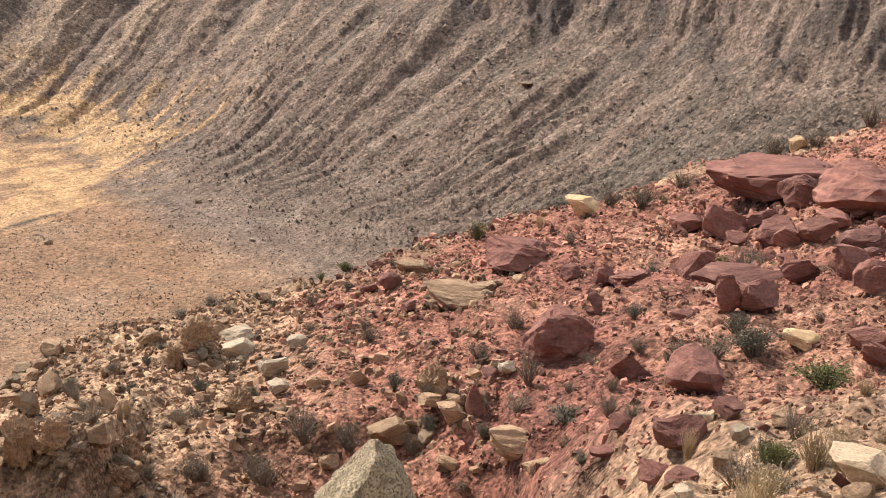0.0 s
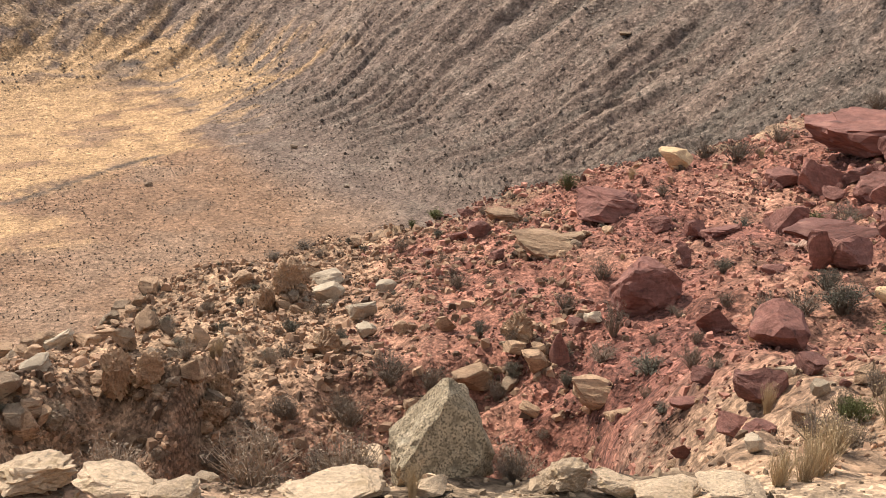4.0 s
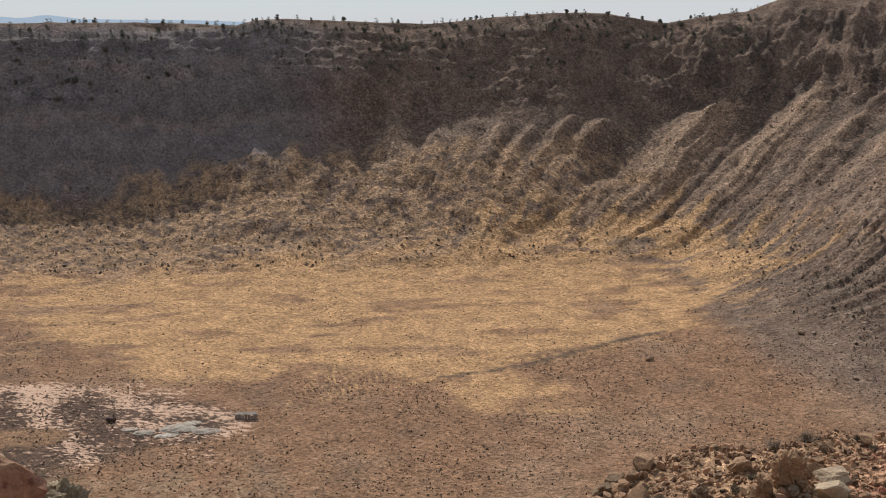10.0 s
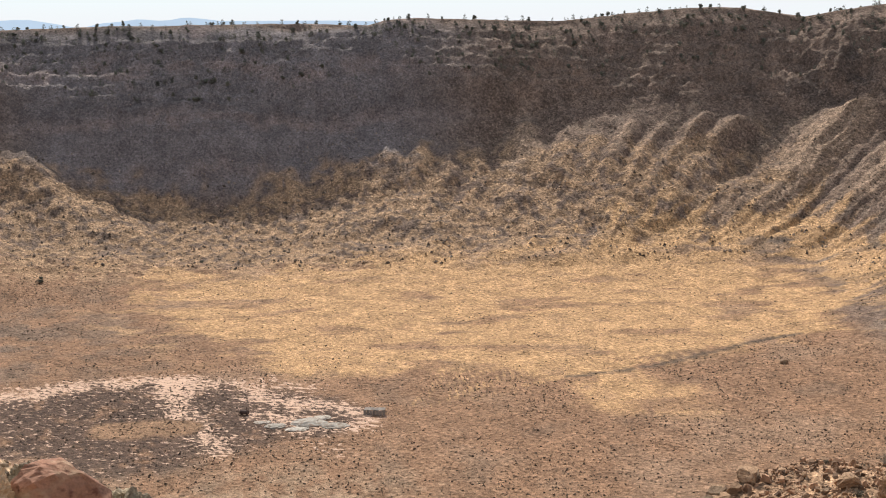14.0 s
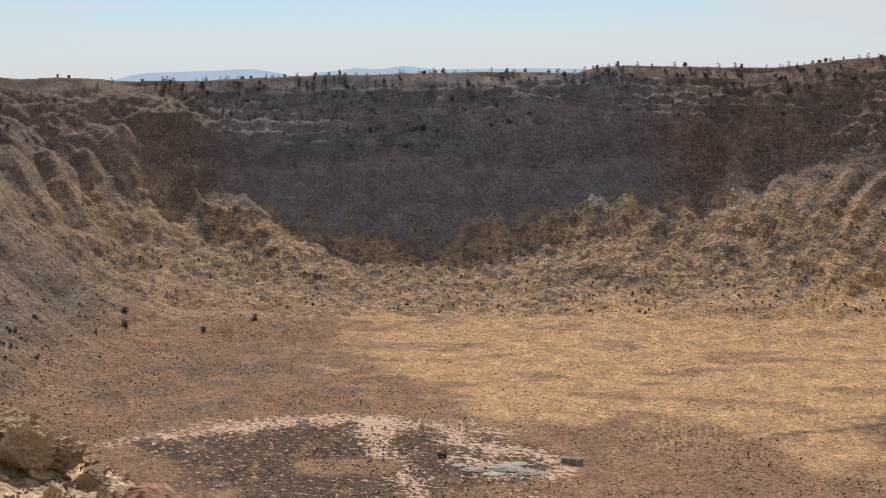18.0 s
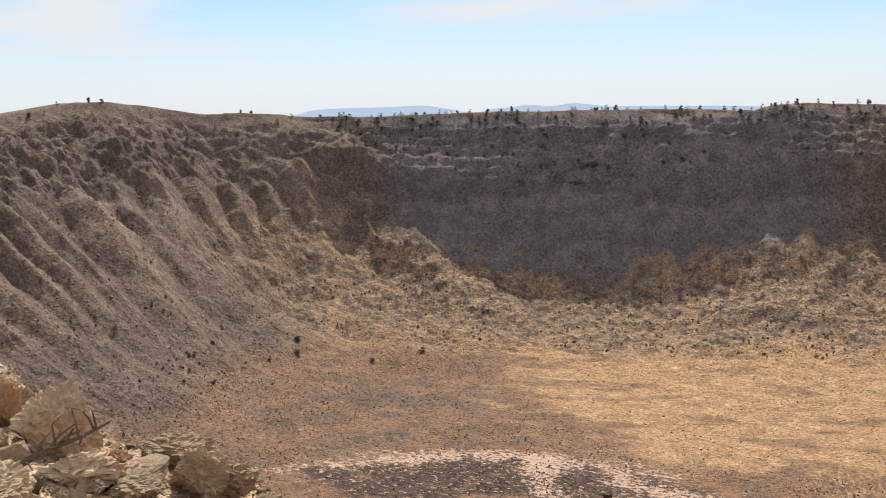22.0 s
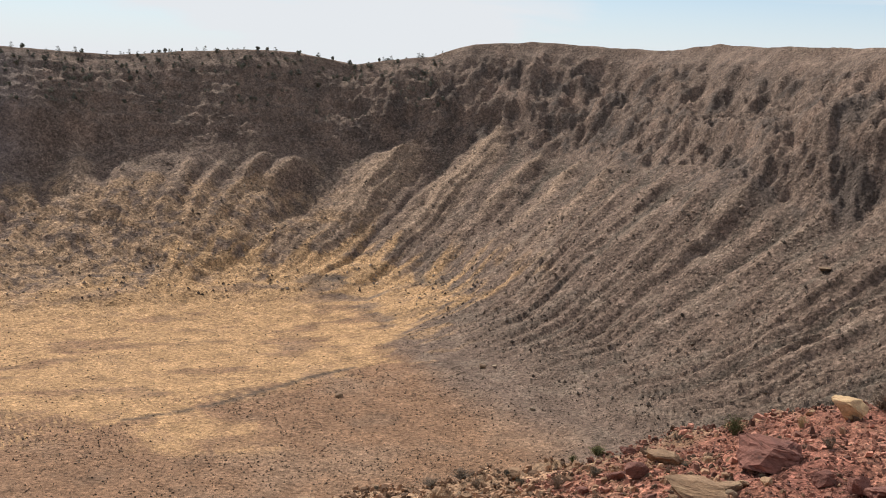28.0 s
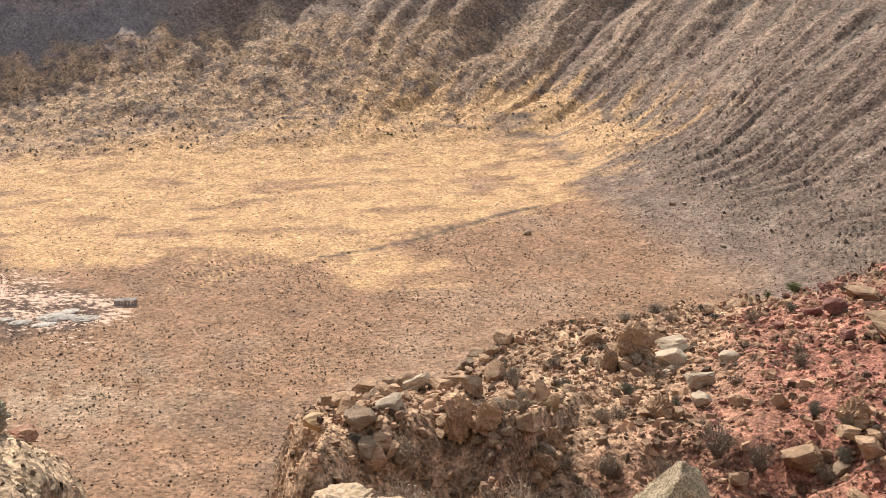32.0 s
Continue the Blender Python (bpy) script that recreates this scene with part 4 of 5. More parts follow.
boulder("tan", "block", 0.48, 26.68, 0.53, 0.42, 0.41, 3, 0, "tan block beside a pale pinnacle")
boulder("yellow", "slab", 9.04, 27.58, 0.90, 0.67, 0.42, -21, -8, "yellow slab among red stones")
boulder("yellow", "block", 7.09, 56.07, 1.64, 1.31, 1.10, -22, 0, "yellowish rock on the spur skyline")
boulder("yellow", "block", 23.87, 78.04, 1.25, 1.00, 1.22, -26, 0, "yellow stone on the spur skyline")
boulder("tan", "crumbly", -8.06, 38.35, 1.22, 0.98, 1.62, 26, 0, "orange-brown outcrop with a sheer face")
boulder("tan", "crumbly", -8.55, 37.46, 0.58, 0.64, 1.22, -7, 0, "narrow buttress of orange-brown rock")
boulder("tan", "block", -7.63, 40.22, 0.79, 0.63, 0.74, -9, 0, "brown caprock block on the outcrop")
boulder("white", "slab", -6.88, 40.00, 1.26, 0.94, 0.59, 15, 6, "whitish flat slab beside the outcrop")
boulder("white", "slab", -6.39, 37.97, 1.05, 0.79, 0.74, -0, 16, "whitish tilted slab below the outcrop")
boulder("white", "block", -4.49, 38.47, 0.89, 0.72, 0.44, 8, 0, "bright whitish block on shaded rubble")
boulder("white", "slab", -4.92, 34.65, 1.06, 0.80, 0.59, 7, -6, "pale grey slab in rubble")
boulder("tan", "crumbly", -5.24, 30.88, 1.09, 0.87, 1.01, 3, 0, "split orange-tan outcrop block")
boulder("tan", "wedge", -7.86, 25.73, 0.58, 0.40, 0.50, 39, -28, "tilted tan slab on the crumbling edge")
boulder("white", "block", -4.37, 32.14, 0.66, 0.53, 0.49, -6, 0, "pale stone below the outcrop")
boulder("tan", "block", -3.32, 32.23, 0.53, 0.42, 0.41, 2, 0, "tan stone in shade")
boulder("tan", "wedge", -1.89, 31.61, 0.59, 0.41, 0.58, -10, 20, "tan angular stone on the slope")
boulder("tan", "block", -2.45, 27.32, 0.56, 0.45, 0.41, 11, 0, "tan stone in dry brush")
boulder("tan", "crumbly", -8.10, 38.94, 1.32, 1.06, 1.42, 2, 0, "sheer brown buttress at the end of the spur")
boulder("grey", "block", -11.49, 23.65, 0.87, 0.69, 0.65, 20, 0, "dark grey-brown crag at the brink")
boulder("yellow", "slab", -13.15, 24.48, 0.93, 0.70, 0.42, 39, 0, "yellow-brown slab at the brink")
boulder("white", "slab", -13.69, 32.03, 1.12, 0.84, 0.54, 15, 14, "whitish ledge running down the brink")
boulder("white", "slab", -11.33, 25.18, 0.75, 0.57, 0.33, 27, 14, "pale ledge stone at the brink")
boulder("grey", "crumbly", -10.42, 23.86, 0.68, 0.53, 0.70, 41, 0, "rugged grey-brown crag below the brink")
boulder("tan", "crumbly", -9.47, 25.38, 0.78, 0.78, 1.48, 3, 0, "fissured brown cliff under the spur")
boulder("tan", "crumbly", -8.66, 25.43, 0.78, 0.62, 1.08, -1, 0, "fissured tan cliff block under the spur")
boulder("tan", "crumbly", -7.38, 26.08, 0.78, 0.61, 0.94, 4, 0, "broad tan cliff block with dark cracks")
boulder("tan", "crumbly", -7.36, 27.08, 0.71, 0.56, 0.99, 27, 0, "tan fissured crag on the stony slope")
boulder("tan", "block", -14.47, 40.07, 0.76, 0.61, 0.72, 25, 0, "tan block capping the brink")
boulder("tan", "wedge", -9.30, 31.33, 0.72, 0.50, 0.78, 5, -26, "tilted brown slab on the spur")
boulder("pale", "crumbly", -3.57, 7.73, 0.70, 0.59, 0.29, 17, 0, "smooth cream limestone ledge")
boulder("pale", "block", -2.84, 7.53, 0.62, 0.50, 0.29, 6, 0, "rough cream limestone block")
boulder("pale", "slab", -2.30, 7.28, 0.38, 0.29, 0.17, 16, 0, "cream limestone slab on the stony slope")
boulder("pale", "round", -3.22, 25.42, 0.87, 0.75, 0.60, -13, 0, "cream boulder leaning on a pinnacle")
boulder("pale", "slab", -1.11, 7.15, 0.80, 0.60, 0.16, 18, 0, "long cream limestone ledge")
boulder("pale", "crumbly", 0.51, 7.26, 0.38, 0.33, 0.26, 13, 0, "weathered cream boulder on the stony slope")
boulder("pale", "block", 0.82, 7.28, 0.34, 0.27, 0.20, 14, 0, "lumpy cream limestone block")
boulder("pale", "slab", 1.21, 7.18, 0.48, 0.36, 0.13, 1, 0, "cream limestone slab in gravel")
boulder("pale", "block", 1.61, 7.06, 0.47, 0.38, 0.16, 7, 0, "broad cream limestone block")
boulder("white", "block", 2.11, 8.84, 0.20, 0.17, 0.17, -35, 0, "small white block in dry grass")
boulder("red", "wedge", 2.67, 15.94, 0.36, 0.24, 0.29, -19, 12, "reddish wedge on pale gravel")
boulder("tan", "slab", 2.31, 23.09, 0.69, 0.51, 0.37, 15, -10, "flat tan stone on the slope")
boulder("pale", "block", -0.44, 7.27, 0.28, 0.23, 0.11, 16, 0, "pale rubble at the foot of a pinnacle")
boulder("pale", "block", 3.80, 9.49, 0.58, 0.46, 0.35, -26, 0, "cream limestone blocks in dry grass")
boulder("white", "block", 3.99, 14.02, 0.25, 0.20, 0.25, 4, 0, "white stone beside a green shrub")
boulder("orange", "crumbly", -22.20, 8.87, 0.93, 0.74, 1.12, 74, 0, "orange-stained limestone block on the stony slope")
boulder("pale", "crumbly", -28.42, 10.60, 0.82, 0.65, 0.68, 84, 0, "cream block on the rubble crest")
boulder("pale", "crumbly", -27.51, 11.02, 1.06, 0.91, 0.74, 59, 0, "rounded cream limestone boulder")
boulder("pale", "crumbly", -22.02, 9.35, 0.93, 0.74, 0.67, 53, 0, "cream limestone block by a dead branch")
boulder("pale", "crumbly", -20.76, 10.11, 1.64, 1.15, 1.85, 62, 30, "large sloping yellow-cream limestone slab")
boulder("pale", "crumbly", -21.17, 9.68, 1.06, 0.84, 0.93, 49, 0, "cream block in the rubble slope")
boulder("pale", "slab", -19.75, 8.34, 0.66, 0.49, 0.44, 62, 10, "flat cream stone under a dead branch")
boulder("pale", "crumbly", -18.95, 9.34, 1.78, 1.51, 0.73, 84, 0, "broad bumpy cream boulder")
boulder("pale", "crumbly", -16.99, 7.11, 1.46, 1.24, 0.91, 60, 0, "smooth cream boulder on the stony slope")
boulder("tanpale", "crumbly", -20.02, 11.71, 1.64, 1.40, 0.89, 38, 0, "pitted tan limestone boulder")
boulder("pale", "crumbly", -18.83, 11.37, 1.20, 0.84, 1.18, 39, -24, "yellow-cream limestone wedge on the stony slope")
boulder("tanpale", "crumbly", -18.80, 12.09, 1.59, 1.34, 1.01, 43, 0, "crumbly tan limestone boulder")
boulder("pale", "slab", -18.78, 10.51, 0.88, 0.66, 0.44, 73, 0, "cream slab between boulders")
boulder("pale", "crumbly", -18.11, 10.00, 1.22, 0.97, 0.55, 55, 0, "cream rubble block on the stony slope")
boulder("orange", "crumbly", -23.65, 8.80, 0.65, 0.55, 0.74, 60, 0, "orange-brown crumbling rock on the stony slope")
boulder("redpale", "block", -13.65, 11.41, 1.75, 1.30, 1.25, 32, 14, "rust-red weathered rock on the stony slope")
boulder("tanpale", "cliff", -14.77, 14.52, 0.74, 0.59, 0.71, 42, 0, "pale cracked ledge end")
boulder("pale", "crumbly", -14.03, 10.59, 0.79, 0.67, 0.93, 40, 0, "yellowish limestone boulder on the stony slope")
boulder("redpale", "slab", -14.02, 14.57, 0.73, 0.54, 0.42, 24, 10, "thin broken rusty flagstones")


# ---------------------------------------------------------------- the pale pinnacle by the ledge
def pinnacle(x, y, w, d, h):
    v, f = ICO[4]
    v = v.copy()
    for n, lim in (((0.95, 0.1, 0.30), 0.50), ((-0.74, -0.15, 0.60), 0.50), ((0.25, -0.92, 0.30), 0.50), ((0.15, 0.1, 1.0), 0.88), ((-0.1, 0.95, 0.30), 0.55), ((0.45, -0.3, 0.75), 0.66), ((0, 0, -1), 0.60), ((-0.95, 0, -0.05), 0.66), ((0.8, -0.5, -0.35), 0.62)):
        n = np.array(n) / np.linalg.norm(n)
        v = v - np.maximum(v @ n - lim, 0)[:, None] * n * 0.96
    r = 0.13 * vnoise(v[:, 0] * 3 + v[:, 2], v[:, 1] * 3 - v[:, 2] * 2, 71) + 0.07 * vnoise(v[:, 0] * 9 + v[:, 2] * 7, v[:, 1] * 9 + v[:, 2] * 5, 72)
    v = v * (1 + r)[:, None]
    lo, hi = v.min(0), v.max(0)
    v = (v - (lo + hi) / 2) / (hi - lo)
    v[:, 2] += 0.5
    ob = new("pinnacle_rock", mesh_of("pinnacle_rock", v, f, M_ROCK["lichen"]))
    ob.matrix_world = pose(x, y, height(x, y) - 0.1 * h, 0, 0, 12) @ Matrix.Diagonal((w, d, h, 1))
    tagged(ob, "pointed pale limestone pinnacle speckled with dark lichen", "rock")


pinnacle(-0.40, 7.95, 0.84, 0.60, 0.90)


# ---------------------------------------------------------------- shrubs
def shrub_meshes(style, seed):
    """Twigs that fork from the base, and small leaf clumps along them, of unit width and height."""
    rng = random.Random(seed)
    tv, tf, lv, lf = [], [], [], []

    def strip(a, b, wa, wb):
        d = (b - a).normalized()
        s = d.cross(Vector((rng.uniform(-1, 1), rng.uniform(-1, 1), rng.uniform(-1, 1)))).normalized()
        s2 = d.cross(s)
        n = len(tv)
        for p, w in ((a, wa), (b, wb)):
            for q in (s, -0.5 * s + 0.87 * s2, -0.5 * s - 0.87 * s2):
                tv.append(p + q * w)
        for k in range(3):
            tf.append((n + k, n + (k + 1) % 3, n + 3 + (k + 1) % 3, n + 3 + k))

    def leaf(p, size):
        a = Vector((rng.gauss(0, 1), rng.gauss(0, 1), rng.gauss(0, 1))).normalized() * size
        b = a.cross(Vector((rng.gauss(0, 1), rng.gauss(0, 1), rng.gauss(0, 1)))).normalized() * size * 0.6
        n = len(lv)
        lv.extend((p - a, p + b, p + a, p - b))
        lf.append((n, n + 1, n + 2, n + 3))

    straw = style == "straw"
    for _ in range(150 if straw else 64 if style == "brush" else 48):
        a = rng.uniform(0, 2 * math.pi)
        lean = rng.uniform(0.05, 0.55) if straw else rng.uniform(0.15, 1.0)
        top = Vector((math.cos(a) * 0.5 * lean, math.sin(a) * 0.5 * lean, rng.uniform(0.6, 1.0) * (1 - 0.35 * lean * lean)))
        base = Vector((math.cos(a), math.sin(a), 0)) * rng.uniform(0, 0.09)
        mid = base.lerp(top, 0.5) + Vector((rng.uniform(-.05, .05), rng.uniform(-.05, .05), rng.uniform(0, 0.06)))
        w = 0.0045 if straw else 0.008 if style == "brush" else 0.013
        strip(base, mid, w, w * 0.7)
        strip(mid, top, w * 0.7, w * 0.3)
        if straw:
            leaf(top, 0.014)
            continue
        for _ in range(4):
            f = rng.uniform(0.3, 1.0)
            p = mid.lerp(top, f * 2 - 1) if f > 0.5 else base.lerp(mid, f * 2)
            q = p + Vector((rng.uniform(-1, 1), rng.uniform(-1, 1), rng.uniform(-0.1, 1.1))) * 0.13
            strip(p, q, w * 0.45, w * 0.2)
            for _ in range({"dry": 5, "brush": 1}.get(style, 8)):
                leaf(q + Vector((rng.uniform(-1, 1), rng.uniform(-1, 1), rng.uniform(-1, 1))) * 0.075, rng.uniform(0.012, 0.026) * (1.2 if style != "dry" else 0.9))
    out = []
    for nm, v, f, m in (("stalk", tv, tf, M_PLANT[style][0]), ("foliage", lv, lf, M_PLANT[style][1])):
        me = bpy.data.meshes.new(nm)
        me.from_pydata([p[:] for p in v], [], f)
        me.update()
        me.materials.append(m)
        out.append(me)
    return out


SHRUBS = {st: [shrub_meshes(st, 7 * i + len(st)) for i in range(3)] for st in M_PLANT}
SHRUB_WORDS = {"dry": "dry brown leafless desert shrub", "grey": "grey-green low desert shrub", "green": "olive-green bushy desert shrub", "straw": "tuft of straw-coloured dry grass", "brush": "bare pale dead brush"}
shrub_count = [0]


def shrub(style, x, y, w, h, yaw, where="on the stony spur"):
    shrub_count[0] += 1
    base = new("shrub" if style != "straw" else "grass_tuft")
    base.matrix_world = pose(x, y, height(x, y) - 0.02 * h, 0, 0, yaw) @ Matrix.Diagonal((w, w, h, 1))
    for nm, me in zip(("stalk", "foliage"), SHRUBS[style][shrub_count[0] % 3]):
        p = new(nm, me)
        p.parent = base
    tagged(base, SHRUB_WORDS[style] + " " + where, "shrub" if style != "straw" else "grass", "desert shrubs")


shrub("green", 2.07, 54.64, 1.23, 0.97, 28)
shrub("straw", 4.94, 54.06, 1.17, 0.69, 86)
shrub("dry", 8.86, 58.65, 1.62, 1.04, 304)
shrub("dry", 10.29, 57.79, 2.17, 1.31, 346)
shrub("dry", 5.60, 47.02, 0.84, 0.56, 76)
shrub("green", -4.20, 54.55, 0.97, 0.54, 310)
shrub("green", -5.20, 53.68, 0.54, 0.48, 20)
shrub("dry", 13.74, 65.26, 1.94, 1.10, 279)
shrub("dry", 17.70, 69.51, 1.45, 0.83, 251)
shrub("dry", 21.34, 74.32, 2.23, 1.34, 298)
shrub("dry", 25.05, 77.72, 1.96, 1.18, 127)
shrub("dry", 29.54, 80.79, 2.47, 1.65, 164)
shrub("dry", -5.05, 47.37, 0.95, 0.81, 18)
shrub("dry", -1.85, 52.70, 0.63, 0.47, 62)
shrub("dry", 2.62, 35.44, 1.00, 0.82, 270)
shrub("dry", 1.46, 32.54, 0.89, 0.69, 149)
shrub("dry", 2.60, 29.41, 0.90, 1.06, 209)
shrub("grey", 5.99, 33.40, 0.68, 0.51, 333)
shrub("green", 10.10, 40.56, 0.82, 0.66, 102)
shrub("dry", 11.08, 40.11, 1.64, 0.98, 244)
shrub("dry", 5.36, 28.85, 0.59, 0.47, 103)
shrub("grey", 7.89, 27.49, 1.44, 0.92, 123)
shrub("dry", 6.92, 27.43, 1.28, 0.80, 224)
shrub("dry", 6.22, 28.02, 0.87, 0.72, 210)
shrub("green", 6.80, 19.07, 1.23, 0.53, 251)
shrub("dry", 10.34, 30.09, 0.41, 0.32, 18)
shrub("green", 3.95, 12.62, 0.37, 0.32, 112)
shrub("grey", 3.14, 25.27, 1.09, 0.48, 215)
shrub("dry", 2.18, 27.37, 1.01, 0.55, 227)
shrub("dry", 3.38, 26.80, 0.42, 0.36, 127)
shrub("grey", 2.77, 19.61, 0.38, 0.24, 331)
shrub("dry", 3.59, 19.52, 0.51, 0.28, 219)
shrub("dry", -2.00, 37.07, 0.90, 0.56, 110)
shrub("grey", 1.30, 28.69, 0.59, 0.44, 255)
shrub("dry", -10.68, 48.19, 1.14, 0.40, 96)
shrub("dry", -9.70, 50.02, 1.53, 0.51, 16)
shrub("dry", -6.40, 35.52, 0.73, 0.73, 18)
shrub("dry", -10.30, 32.32, 0.63, 0.52, 130)
shrub("dry", -10.47, 36.87, 0.58, 0.47, 129)
shrub("straw", -7.82, 27.98, 0.54, 0.51, 124)
shrub("dry", -3.19, 28.28, 1.34, 1.04, 269)
shrub("dry", -2.02, 28.20, 1.04, 0.89, 106)
shrub("dry", -0.34, 28.25, 0.82, 0.68, 118)
shrub("dry", -4.38, 27.41, 0.88, 0.88, 213)
shrub("grey", -0.95, 30.18, 0.62, 0.47, 133)
shrub("straw", 4.51, 21.06, 0.44, 0.26, 72)
shrub("dry", 1.87, 31.02, 0.47, 0.32, 166)
shrub("grey", 7.82, 29.00, 0.90, 0.60, 26)
shrub("dry", -6.98, 24.85, 0.97, 0.73, 161)
shrub("dry", -4.61, 25.48, 1.08, 0.67, 289)
shrub("dry", -5.98, 25.90, 1.02, 0.56, 59)
shrub("dry", -2.66, 25.28, 0.57, 0.33, 291)
shrub("straw", -0.56, 7.16, 0.28, 0.28, 206)
shrub("dry", 0.15, 7.84, 0.35, 0.26, 334)
shrub("straw", 2.43, 7.98, 0.77, 0.46, 334)
shrub("straw", 2.03, 7.51, 0.51, 0.34, 20)
shrub("green", 4.05, 12.49, 0.41, 0.34, 253)
shrub("dry", -4.02, 26.90, 1.17, 0.88, 198)
shrub("dry", -5.71, 26.69, 1.01, 0.64, 47)
shrub("straw", 4.28, 12.04, 1.00, 0.53, 220)
shrub("straw", 2.76, 8.78, 0.70, 0.35, 107)
shrub("straw", 6.67, 16.98, 0.65, 0.28, 293)
shrub("dry", -13.53, 32.82, 0.57, 0.42, 84)
shrub("dry", -10.67, 32.96, 0.75, 0.56, 172)
shrub("straw", -7.80, 28.57, 0.66, 0.59, 151)
shrub("dry", -12.87, 37.64, 0.72, 0.51, 336)
shrub("grey", -8.93, 33.27, 0.67, 0.48, 241)
shrub("dry", -10.72, 23.15, 0.52, 0.31, 328)
shrub("straw", -19.01, 7.60, 0.85, 0.64, 161)
shrub("dry", -18.36, 8.32, 0.52, 0.42, 215)
shrub("dry", -26.99, 11.45, 0.44, 0.44, 270)


# ---------------------------------------------------------------- a dead branch on the pale rubble
def limb(bm, pts, r0, r1, sides=6):
    rings = []
    for k, p in enumerate(pts):
        p = Vector(p)
        d = (Vector(pts[min(k + 1, len(pts) - 1)]) - Vector(pts[max(k - 1, 0)])).normalized()
        s = d.cross(Vector((0.3, 0.2, 1))).normalized()
        t = d.cross(s)
        r = r0 + (r1 - r0) * k / (len(pts) - 1)
        rings.append([bm.verts.new(p + (s * math.cos(a) + t * math.sin(a)) * r) for a in [2 * math.pi * i / sides for i in range(sides)]])
    for a, b in zip(rings, rings[1:]):
        for i in range(sides):
            bm.faces.new((a[i], a[(i + 1) % sides], b[(i + 1) % sides], b[i]))
    bm.faces.new(rings[0][::-1])
    bm.faces.new(rings[-1])


def dead_branch(x, y, yaw, size):
    rng = random.Random(11)
    base = new("dead_branch")
    base.matrix_world = pose(x, y, height(x, y) + 0.03, 0, 0, yaw) @ Matrix.Diagonal((size, size, size, 1))
    main = [(0, 0, 0), (0.22, 0.02, 0.10), (0.45, 0.0, 0.20), (0.70, 0.05, 0.27), (1.0, 0.02, 0.42)]
    bm = bmesh.new()
    limb(bm, main, 0.050, 0.012)
    part("limb", bm, M_DEADWOOD, base)
    for k in range(16):
        f = rng.uniform(0.1, 1.0) * (len(main) - 1.01)
        i = int(f)
        p = Vector(main[i]).lerp(Vector(main[i + 1]), f - i)
        q = p + Vector((rng.uniform(-0.1, 0.3), rng.uniform(-0.25, 0.25), rng.uniform(-0.1, 0.28)))
        r = q + Vector((rng.uniform(-0.05, 0.16), rng.uniform(-0.12, 0.12), rng.uniform(-0.05, 0.14)))
        bm = bmesh.new()
        limb(bm, [p, p.lerp(q, 0.5) + Vector((0, 0, 0.03)), q, r], 0.016, 0.004, 5)
        part("twig", bm, M_DEADWOOD, base)
    tagged(base, "bare dead juniper branch lying on cream rubble", "branch")


# ---------------------------------------------------------------- scattered stones
def scatter(name, pts, sizes, material, label, category, shapes=8, sub=1, squash=(0.45, 0.9), seed=1, sink=0.2):
    """Many small stones as one mesh."""
    rng = np.random.RandomState(seed)
    temps = []
    for k in range(shapes):
        if sub == 2:       # a rough lump with six corners
            v = np.array([(0.5, 0, 0.3), (0, 0.5, 0.35), (-0.5, 0, 0.3), (0, -0.5, 0.35), (0.05, 0.0, 0.95), (0, 0, -0.3)]) + rng.uniform(-0.18, 0.18, (6, 3))
            f = np.array([(0, 1, 4), (1, 2, 4), (2, 3, 4), (3, 0, 4), (1, 0, 5), (2, 1, 5), (3, 2, 5), (0, 3, 5)])
        else:              # a chip with eight uneven corners
            v = np.array([(a, b, c) for c in (0, 1) for a, b in ((-0.5, -0.5), (0.5, -0.5), (0.5, 0.5), (-0.5, 0.5))], float)
            v = v + rng.uniform(-0.24, 0.24, (8, 3))
            v[4:, :2] *= rng.uniform(0.45, 0.9)
            f = np.array([(0, 1, 5), (0, 5, 4), (1, 2, 6), (1, 6, 5), (2, 3, 7), (2, 7, 6), (3, 0, 4), (3, 4, 7), (4, 5, 6), (4, 6, 7), (2, 1, 0), (3, 2, 0)])
        temps.append((v - np.array((0, 0, sink)), f))
    n = len(pts)
    z = land(pts[:, 0], pts[:, 1])[0]
    pick = rng.randint(0, shapes, n)
    V, F, off = [], [], 0
    for k in range(shapes):
        idx = np.where(pick == k)[0]
        v, f = temps[k]
        a = rng.uniform(0, 2 * math.pi, len(idx))
        c, s = np.cos(a)[:, None], np.sin(a)[:, None]
        wx = sizes[idx][:, None] * rng.uniform(0.8, 1.3, (len(idx), 1))
        wy = sizes[idx][:, None] * rng.uniform(0.6, 1.0, (len(idx), 1))
        wz = sizes[idx][:, None] * rng.uniform(squash[0], squash[1], (len(idx), 1))
        lx, ly, lz = v[None, :, 0] * wx, v[None, :, 1] * wy, v[None, :, 2] * wz
        tx = rng.uniform(-0.35, 0.35, (len(idx), 1))
        lz = lz + lx * tx
        P = np.stack([lx * c - ly * s + pts[idx, 0][:, None], lx * s + ly * c + pts[idx, 1][:, None], lz + z[idx][:, None]], -1)
        V.append(P.reshape(-1, 3))
        F.append((f[None] + (np.arange(len(idx)) * len(v))[:, None, None] + off).reshape(-1, 3))
        off += len(idx) * len(v)
    V, F = np.concatenate(V), np.concatenate(F)
    me = bpy.data.meshes.new(name)
    me.vertices.add(len(V))
    me.vertices.foreach_set("co", V.astype(np.float32).ravel())
    me.loops.add(F.size)
    me.loops.foreach_set("vertex_index", F.astype(np.int32).ravel())
    me.polygons.add(len(F))
    me.polygons.foreach_set("loop_start", (np.arange(len(F)) * 3).astype(np.int32))
